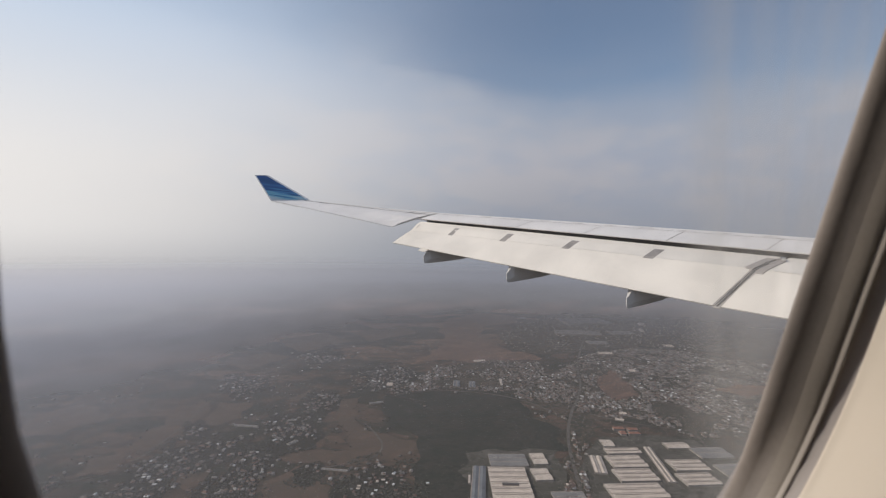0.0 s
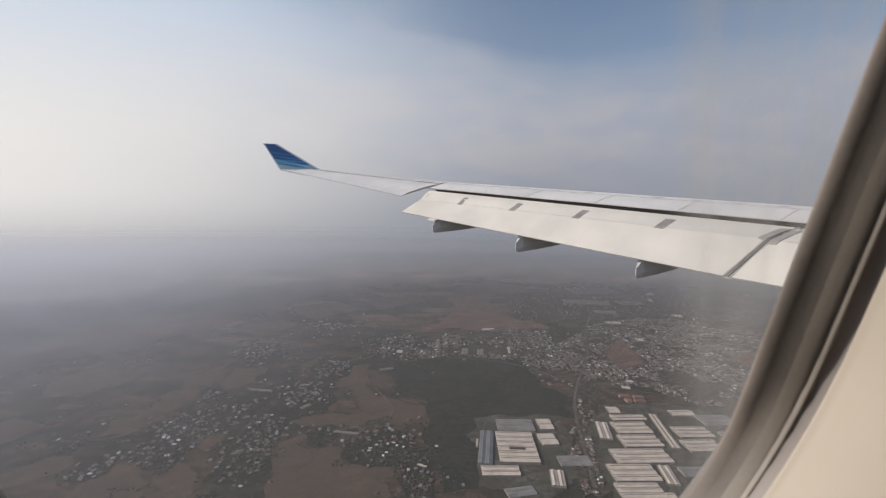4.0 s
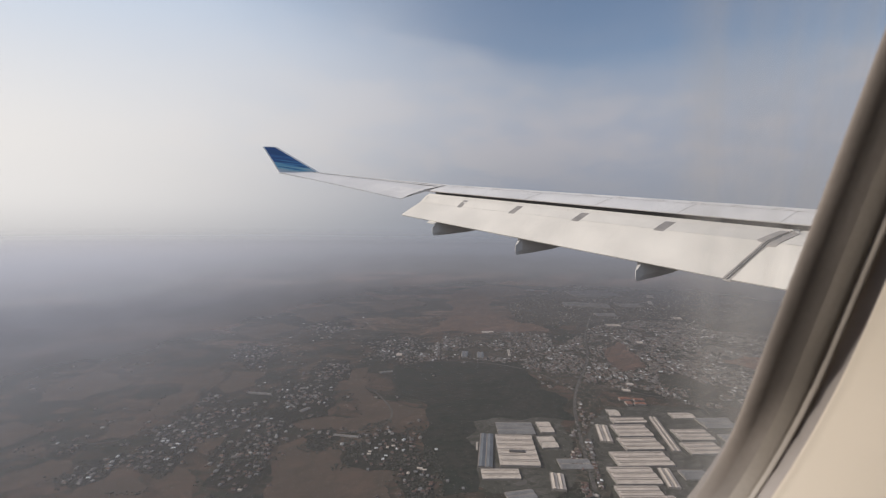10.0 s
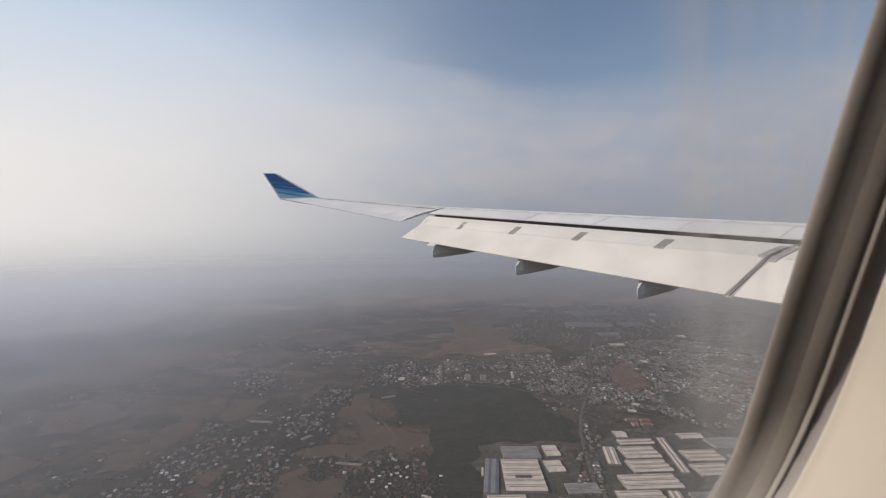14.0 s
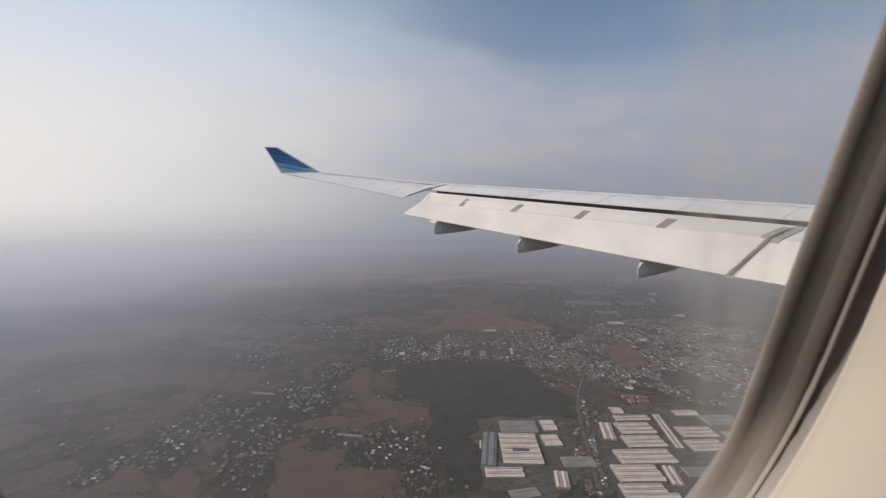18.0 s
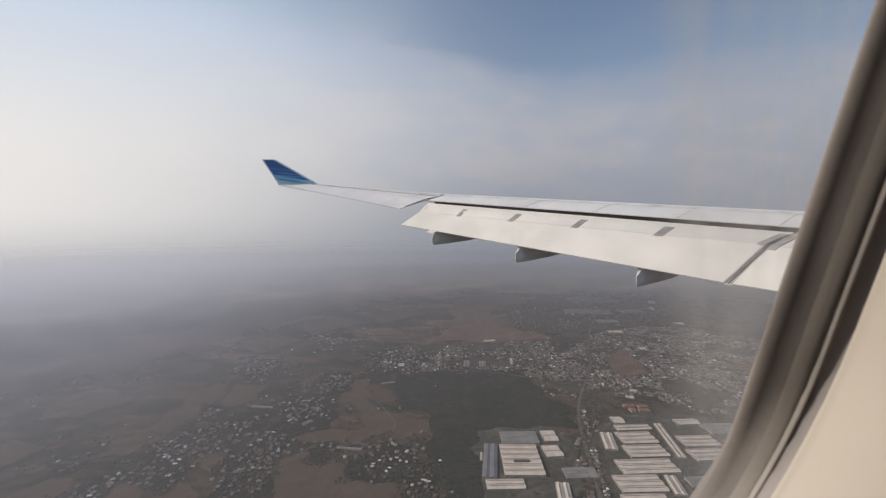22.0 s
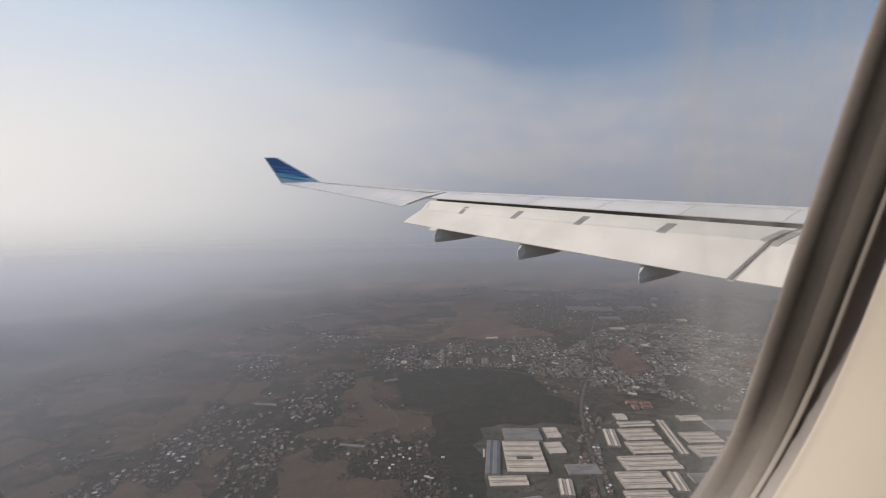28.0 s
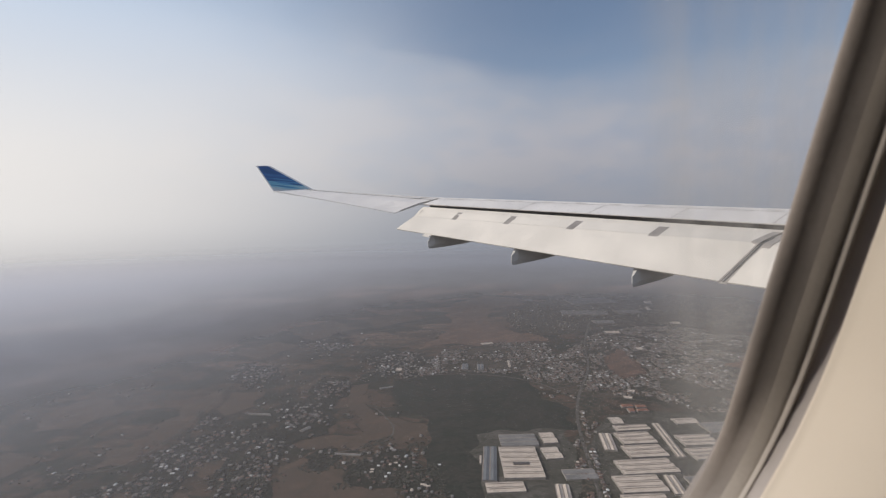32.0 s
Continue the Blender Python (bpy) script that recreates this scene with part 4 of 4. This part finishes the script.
# ---- factory halls ----
HALLS = [
    # x, y, length along the ridges, depth, height, bays, roof, bearing of the ridges
    (765, 833, 92, 152, 11, 6, "tin", -35),
    (842, 924, 97, 68, 9, 3, "grey", -33),
    (915, 887, 37, 63, 9, 2, "tin", -31),
    (858, 821, 42, 59, 9, 2, "tin", -29),
    (663, 771, 84, 40, 7, 2, "tin", -32),
    (705, 874, 166, 33, 8, 2, "blue", 50),
    (698, 901, 40, 6, 6, 1, "tin", 52),
    (746, 681, 62, 30, 9, 2, "tin", 49),
    (835, 713, 74, 43, 6, 2, "grey", -32),
    (646, 687, 60, 30, 6, 2, "grey", -20),
    (1154, 852, 32, 44, 7, 1, "tin", -33),
    (1145, 795, 95, 35, 9, 2, "tin", -30),
    (1095, 749, 91, 67, 10, 3, "tin", -31),
    (1048, 691, 96, 62, 10, 3, "tin", -31),
    (982, 644, 130, 65, 10, 3, "tin", -31),
    (903, 608, 99, 68, 10, 3, "tin", -32),
    (854, 558, 91, 54, 10, 3, "tin", -32),
    (1157, 696, 200, 21, 8, 2, "tin", 49),
    (1021, 779, 98, 32, 8, 2, "tin", 47),
    (1210, 649, 90, 60, 9, 3, "tin", -32),
    (1158, 595, 86, 58, 9, 3, "tin", -30),
    (1304, 733, 64, 37, 8, 1, "tin", -31),
    (961, 562, 77, 26, 8, 2, "tin", 49),
    (1021, 539, 57, 38, 7, 1, "grey", -32),
    (1338, 653, 91, 63, 8, 2, "grey", -30),
    (1292, 566, 93, 58, 8, 2, "grey", -29),
    (864, 518, 69, 41, 8, 2, "tin", -30),
    (2915, 2382, 341, 257, 10, 3, "grey", -27),
    (2493, 2077, 292, 142, 9, 2, "grey", -45),
    (3165, 2051, 122, 51, 7, 1, "tin", 38),
    (2936, 1901, 128, 28, 7, 1, "tin", 40),
    (1140, 1563, 82, 27, 7, 2, "blue", 53),
    (1187, 1520, 81, 27, 7, 2, "blue", 53),
    (1309, 1483, 93, 11, 7, 1, "tin", 52),
    (1932, 1299, 28, 40, 7, 1, "tin", -34),
    (2132, 1593, 72, 55, 7, 1, "tin", -34),
    (1408, 977, 24, 22, 6, 1, "tin", -33),
    (1349, 948, 27, 16, 6, 1, "tin", -56),
    (328, 1552, 73, 9, 5, 1, "grey", -41),
    (447, 1126, 68, 7, 5, 1, "grey", -43),
    (410, 1347, 33, 13, 5, 1, "grey", 23),
    (763, 1531, 50, 12, 5, 1, "grey", -11),
    (909, 1703, 23, 40, 6, 1, "tin", -34),
    (2628, 2732, 53, 90, 6, 1, "grey", -35),
    (2333, 1800, 115, 85, 7, 1, "grey", -34),
    (2607, 1520, 44, 64, 6, 1, "tin", -34),
    (2731, 1918, 155, 120, 7, 2, "grey", -27),
    (1445, 3321, 112, 40, 6, 1, "tin", 44),
    (1463, 1820, 57, 34, 6, 1, "tin", -22),
]


def hall(x, y, along, across, h, bays, kind, bearing):
    """A hall with a saw of shallow gabled bays across its depth."""
    label = {"tin": "factory hall with pale ribbed metal roof bays", "grey": "factory hall with a dull grey sheet roof", "blue": "long factory annex with a faded blue-grey roof"}[kind]
    base = tagged(new("factory_hall"), label, "factory", "factory halls on the plain")
    base.matrix_basis = Matrix.Translation((x, y, -ALT)) @ Matrix.Rotation(radians(bearing), 4, "Z")
    h *= 0.6
    bm = bmesh.new()
    box(bm, (0, 0, h / 2), (along - 0.6, across - 0.6, h))
    part("wall", bm, M_WALL, base)
    step = across / bays
    roof = {"tin": M_TIN, "grey": M_TIN_GREY, "blue": M_BLUE}[kind]
    for i in range(bays):
        y0 = -across / 2 + i * step
        ridge, eave = h + 0.09 * step + 0.6, h + 0.02
        bm = bmesh.new()
        a = [Vector((-along / 2, y0 + 0.5, eave)), Vector((-along / 2, y0 + step / 2, ridge)), Vector((-along / 2, y0 + step - 0.5, eave)), Vector((-along / 2, y0 + step / 2, ridge - 0.3))]
        b = [p + Vector((along, 0, 0)) for p in a]
        loft([a, b], bm=bm)
        part("roof_bay", bm, roof, base)
        bm = bmesh.new()
        box(bm, (0, y0 + step - 0.05, h + 0.25), (along, min(3.0, 0.12 * step + 0.6), 0.5))
        part("gutter", bm, M_SHADE_STRIP, base)
        if kind == "tin" and along > 60:
            bm = bmesh.new()
            box(bm, (0, y0 + step / 2, ridge + 0.3), (along * 0.9, 1.6, 0.8))
            part("ridge_vent", bm, M_SHADE_STRIP, base)
    return base


for row in HALLS:
    h = hall(*row)
# raised dark monitor on the largest hall
bm = bmesh.new()
box(bm, (0, -16, 9.4), (38, 9, 2.6))
big_hall = [o for o in scene.objects if o.name == "factory_hall"][0]
part("roof_monitor", bm, M_VENT, big_hall, "long dark roof monitor")


# ---- houses ----
def inside(poly, x, y):
    hit = False
    for (x0, y0), (x1, y1) in zip(poly, poly[1:] + poly[:1]):
        if (y0 > y) != (y1 > y) and x < (x1 - x0) * (y - y0) / (y1 - y0) + x0:
            hit = not hit
    return hit


KEEP_OUT = [PADDY, SOIL, *BROWN[:12], *WORKS]
rng = random.Random(7)
ROAD_X, ROAD_Y = np.array([p[0] for p in road_points]), np.array([p[1] for p in road_points])


def scatter(poly, count, gaps=-0.17):
    xs, ys = [p[0] for p in poly], [p[1] for p in poly]
    got, tries = [], 0
    while len(got) < count and tries < count * 12:
        tries += 1
        x, y = rng.uniform(min(xs), max(xs)), rng.uniform(min(ys), max(ys))
        if not inside(poly, x, y) or any(inside(k, x, y) for k in KEEP_OUT):
            continue
        # lanes: gather the houses in rows
        u, v = x * math.cos(-GRID) - y * math.sin(-GRID), x * math.sin(-GRID) + y * math.cos(-GRID)
        if noise.noise(Vector((x * 0.006, y * 0.006, 3))) + 0.6 * noise.noise(Vector((x * 0.017, y * 0.017, 9))) < gaps:
            continue
        if u % 96 < 10 or np.min((ROAD_X - x) ** 2 + (ROAD_Y - y) ** 2) < 150:
            continue
        v = round(v / 15) * 15 + rng.uniform(-4, 4)
        got.append((u * math.cos(GRID) - v * math.sin(GRID), u * math.sin(GRID) + v * math.cos(GRID)))
    return got


spots = []
for poly, count in TOWNS:
    spots += scatter(poly, count)
spots += [(x, y) for x, y in ((rng.uniform(-500, 3800), 1100 + 4800 * rng.random() ** 1.7) for _ in range(2600)) if noise.noise(Vector((x * 0.003, y * 0.003, 8))) > 0.05 and not any(inside(k, x, y) for k in KEEP_OUT)]
def area(poly):
    return abs(sum(x0 * y1 - x1 * y0 for (x0, y0), (x1, y1) in zip(poly, poly[1:] + poly[:1]))) / 2


for poly in VILLAGES:
    spots += [(x + rng.gauss(0, 9), y + rng.gauss(0, 9)) if rng.random() < 0.7 else (x + rng.gauss(0, 45), y + rng.gauss(0, 45)) for x, y in scatter(poly, int(area(poly) / 330), -0.25)]
spots.sort(key=lambda p: math.hypot(*p))
NEAR = 260


def house_shape(w, d, h, r):
    v = [(-w, -d, 0), (w, -d, 0), (w, d, 0), (-w, d, 0), (-w, -d, h), (w, -d, h), (w, d, h), (-w, d, h)]
    walls = [(0, 1, 5, 4), (1, 2, 6, 5), (2, 3, 7, 6), (3, 0, 4, 7)]
    o = 0.5
    rv = [(-w - o, -d - o, h - 0.2), (w + o, -d - o, h - 0.2), (w + o, d + o, h - 0.2), (-w - o, d + o, h - 0.2), (-w * 0.75, 0, h + r), (w * 0.75, 0, h + r)]
    roof = [(0, 1, 5, 4), (2, 3, 4, 5), (1, 2, 5), (3, 0, 4)]
    return v, walls, rv, roof


M_NEAR_ROOFS = [material("red_tile_roof", (0.13, 0.078, 0.06), 0.8, 0, 0.2, 0.3, 0, 1), material("brown_tile_roof", (0.10, 0.07, 0.056), 0.8, 0, 0.2, 0.3, 0, 1), M_TIN_GREY, M_TIN, material("white_sheet_roof", (0.70, 0.69, 0.67), 0.6, 0, 0.1, 0.3, 0, 1)]
LABELS = ["small house with a red tiled hip roof", "small house with a brown tiled hip roof", "small house with a grey sheet roof", "small house with a pale tin roof", "small house with a white sheet roof"]
kinds = []
for i, (w, d, h, r) in enumerate(((3.7, 2.8, 3.0, 1.7), (3.2, 2.7, 2.9, 1.5), (3.9, 2.7, 3.0, 0.9), (4.2, 2.9, 3.1, 1.0), (3.4, 2.7, 3.0, 0.9))):
    v, walls, rv, roof = house_shape(w, d, h, r)
    base = tagged(new("house"), LABELS[i], "house", "houses of the town")
    raw("wall", v, walls, [M_WALL], parent=base)
    raw("roof", rv, roof, [M_NEAR_ROOFS[i]], parent=base)
    kinds.append(base)
used = set()
for k, (x, y) in enumerate(spots[:NEAR]):
    i = rng.choice((0, 0, 0, 0, 1, 1, 1, 1, 1, 2, 2, 2, 3, 4))
    m = Matrix.Translation((x, y, -ALT + 0.3)) @ Matrix.Rotation(GRID + rng.choice((0, math.pi / 2)) + rng.uniform(-0.1, 0.1), 4, "Z")
    if i not in used:
        used.add(i)
        kinds[i].matrix_basis = m
    else:
        copy_thing(kinds[i], m)

verts, faces, index = [], [], []
for x, y in spots[NEAR:]:
    s = rng.uniform(0.6, 1.15)
    w, d = 4.6 * s * rng.uniform(0.8, 1.3), 3.7 * s
    v, walls, rv, roof = house_shape(w, d, 3.2, rng.uniform(0.8, 2.2))
    a = GRID + rng.choice((0, math.pi / 2)) + rng.gauss(0, 0.25)
    ca, sa = math.cos(a), math.sin(a)
    for group, fs, mi in ((v, walls, 0), (rv, roof, 1)):
        o = len(verts)
        verts += [(x + px * ca - py * sa, y + px * sa + py * ca, -ALT + 0.3 + pz) for px, py, pz in group]
        faces += [tuple(o + q for q in f) for f in fs]
        index += [mi] * len(fs)
tagged(raw("town_houses", verts, faces, [M_WALL, M_ROOFS], index), "dense small houses with red, grey and pale roofs", "houses", kind="stuff")

# orange-tiled compound beside the works
for x, y, w, d in ((1275, 900, 34, 16), (1305, 872, 30, 16), (1255, 872, 16, 26), (1281, 850, 34, 14)):
    v, walls, rv, roof = house_shape(w / 2, d / 2, 6, 4)
    base = tagged(new("tiled_hall"), "long building with an orange tiled hip roof", "building", "orange-roofed compound")
    base.matrix_basis = Matrix.Translation((x, y, -ALT + 0.3)) @ Matrix.Rotation(GRID, 4, "Z")
    raw("wall", v, walls, [M_WALL], parent=base)
    raw("roof", rv, roof, [M_TILE], parent=base)

# ---- trees ----
bm = bmesh.new()
bmesh.ops.create_icosphere(bm, subdivisions=1, radius=1.0)
bm.verts.ensure_lookup_table()
CLUMP_V = [tuple(v.co) for v in bm.verts]
CLUMP_F = [tuple(v.index for v in f.verts) for f in bm.faces]
bm.free()
places = []
for x, y in spots:
    for _ in range(3):
        if rng.random() < 0.72:
            places.append((x + rng.gauss(0, 12), y + rng.gauss(0, 12)))
for _ in range(32000):
    x, y = rng.uniform(-900, 4600), 500 + 6500 * rng.random() ** 1.9
    if noise.noise(Vector((x * 0.0028, y * 0.0028, 1.5))) + 0.5 * noise.noise(Vector((x * 0.012, y * 0.012, 5.5))) > 0.22 and not any(inside(k, x, y) for k in KEEP_OUT + BROWN):
        places.append((x, y))
for poly in VILLAGES:
    cx, cy = sum(p[0] for p in poly) / len(poly), sum(p[1] for p in poly) / len(poly)
    wide = [(cx + (x - cx) * 1.45, cy + (y - cy) * 1.45) for x, y in poly]
    xs, ys = [p[0] for p in wide], [p[1] for p in wide]
    for _ in range(int((max(xs) - min(xs)) * (max(ys) - min(ys)) / 27)):
        x, y = rng.uniform(min(xs), max(xs)), rng.uniform(min(ys), max(ys))
        if inside(wide, x, y) and noise.noise(Vector((x * 0.016, y * 0.016, 6.5))) > (-0.2 if inside(poly, x, y) else 0.12):
            places.append((x, y))
for poly in BROWN + [PADDY]:
    for x, y in ragged(poly, rng, 9, 9):
        if noise.noise(Vector((x * 0.012, y * 0.012, 2.5))) > 0.12:
            places.append((x, y))
verts, faces = [], []
for x, y in places:
    r = rng.uniform(1.2, 3.4) * rng.uniform(0.75, 1.15)
    o = len(verts)
    tall = r * rng.uniform(0.4, 0.75)
    for vx, vy, vz in CLUMP_V:
        k = rng.uniform(0.7, 1.25)
        verts.append((x + vx * r * k, y + vy * r * k, -ALT + tall * 0.9 + vz * tall * k))
    faces += [tuple(o + q for q in f) for f in CLUMP_F]
tagged(raw("far_trees", verts, faces, [M_LEAF]), "dusty dark green trees between houses and fields", "trees", kind="stuff")


# smoke from a field fire
def smoke_material():
    m = bpy.data.materials.new("thin_smoke")
    m.use_nodes = True
    n, l = m.node_tree.nodes, m.node_tree.links
    n.clear()
    clear, lit, mixer, out = n.new("ShaderNodeBsdfTransparent"), n.new("ShaderNodeBsdfTranslucent"), n.new("ShaderNodeMixShader"), n.new("ShaderNodeOutputMaterial")
    lit.inputs[0].default_value = (0.75, 0.77, 0.8, 1)
    tc, nz = n.new("ShaderNodeTexCoord"), n.new("ShaderNodeTexNoise")
    nz.inputs["Scale"].default_value, nz.inputs["Detail"].default_value = 0.06, 3.0
    l.new(tc.outputs["Object"], nz.inputs[0])
    l.new(smooth(n, l, nz.outputs[0], 0.42, 0.72, 0.0, 0.13), mixer.inputs[0])
    l.new(clear.outputs[0], mixer.inputs[1]), l.new(lit.outputs[0], mixer.inputs[2]), l.new(mixer.outputs[0], out.inputs[0])
    return m


bm = bmesh.new()
for i in range(12):
    s = 4 + 1.3 * i
    puff = Matrix.Translation((-8 * i, 6 * i + 5 * math.sin(i * 1.7), 5 + 3.2 * i + 2 * math.sin(i * 2.3))) @ Matrix.Diagonal((s * 1.5, s * 1.2, s * 0.6, 1))
    bmesh.ops.create_icosphere(bm, subdivisions=2, radius=1.0, matrix=puff)
for v in bm.verts:
    v.co += noise.noise_vector(v.co * 0.12) * 7
plume = tagged(part("smoke_plume", bm, smoke_material(), None, "", True), "thin white smoke rising from a field fire", "smoke")
plume.location = (994, 2337, -ALT)


# ---- haze painted on a sheet over the plain ----
def painted_haze_material():
    """Haze painted on a sheet: its opacity grows with the slanting distance; thicker and paler in colour towards the
    sun's side.
    """
    m = bpy.data.materials.new("painted_haze")
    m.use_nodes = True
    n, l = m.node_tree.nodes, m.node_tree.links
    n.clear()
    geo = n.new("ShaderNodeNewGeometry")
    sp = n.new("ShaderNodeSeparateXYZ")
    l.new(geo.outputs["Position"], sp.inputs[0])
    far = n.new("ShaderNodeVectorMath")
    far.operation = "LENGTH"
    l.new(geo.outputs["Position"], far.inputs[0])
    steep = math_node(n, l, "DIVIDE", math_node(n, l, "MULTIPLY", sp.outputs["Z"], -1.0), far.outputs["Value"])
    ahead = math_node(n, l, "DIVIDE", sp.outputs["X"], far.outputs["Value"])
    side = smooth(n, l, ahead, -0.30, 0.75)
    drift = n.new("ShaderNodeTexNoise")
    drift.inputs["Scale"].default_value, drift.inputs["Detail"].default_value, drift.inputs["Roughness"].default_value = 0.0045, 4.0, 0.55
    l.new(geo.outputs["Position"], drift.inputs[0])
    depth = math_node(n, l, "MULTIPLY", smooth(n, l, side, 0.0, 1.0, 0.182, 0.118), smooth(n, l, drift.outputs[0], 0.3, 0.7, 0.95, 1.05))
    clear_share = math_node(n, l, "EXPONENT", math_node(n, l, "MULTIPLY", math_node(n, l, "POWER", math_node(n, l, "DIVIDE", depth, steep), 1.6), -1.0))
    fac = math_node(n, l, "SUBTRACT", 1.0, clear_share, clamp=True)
    # the painted haze thins out where it meets the sky's own haze
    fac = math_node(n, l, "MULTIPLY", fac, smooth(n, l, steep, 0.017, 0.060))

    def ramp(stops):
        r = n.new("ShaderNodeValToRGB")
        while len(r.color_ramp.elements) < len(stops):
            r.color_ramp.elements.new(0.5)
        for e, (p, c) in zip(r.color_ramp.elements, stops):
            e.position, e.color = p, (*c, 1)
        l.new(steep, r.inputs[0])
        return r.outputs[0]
    # haze brightness put into the colour: by steepness from the eye, brighter sunward
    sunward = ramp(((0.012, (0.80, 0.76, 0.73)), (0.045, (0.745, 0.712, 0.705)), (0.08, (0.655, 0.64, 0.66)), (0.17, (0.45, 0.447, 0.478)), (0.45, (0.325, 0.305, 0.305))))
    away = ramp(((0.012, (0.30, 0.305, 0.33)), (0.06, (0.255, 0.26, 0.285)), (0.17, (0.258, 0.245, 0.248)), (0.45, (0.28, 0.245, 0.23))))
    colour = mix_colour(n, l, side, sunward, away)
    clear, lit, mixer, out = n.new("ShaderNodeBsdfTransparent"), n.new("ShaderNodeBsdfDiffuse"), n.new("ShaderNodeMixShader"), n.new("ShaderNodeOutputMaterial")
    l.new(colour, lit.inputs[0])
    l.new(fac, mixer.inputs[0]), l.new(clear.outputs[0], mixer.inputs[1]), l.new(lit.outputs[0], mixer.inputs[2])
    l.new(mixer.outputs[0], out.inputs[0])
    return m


# the haze sheet lies low over the near plain and rises towards the horizon
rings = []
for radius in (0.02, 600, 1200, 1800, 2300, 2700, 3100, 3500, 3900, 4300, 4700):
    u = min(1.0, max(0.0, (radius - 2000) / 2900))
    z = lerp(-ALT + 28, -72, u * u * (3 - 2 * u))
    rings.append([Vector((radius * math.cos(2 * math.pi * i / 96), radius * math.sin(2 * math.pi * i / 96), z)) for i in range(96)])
haze = tagged(part("backdrop_haze", loft(rings, caps=False), painted_haze_material(), None, "", True), "thin sheet painted with pale blue-grey distance haze", "haze", kind="structure")
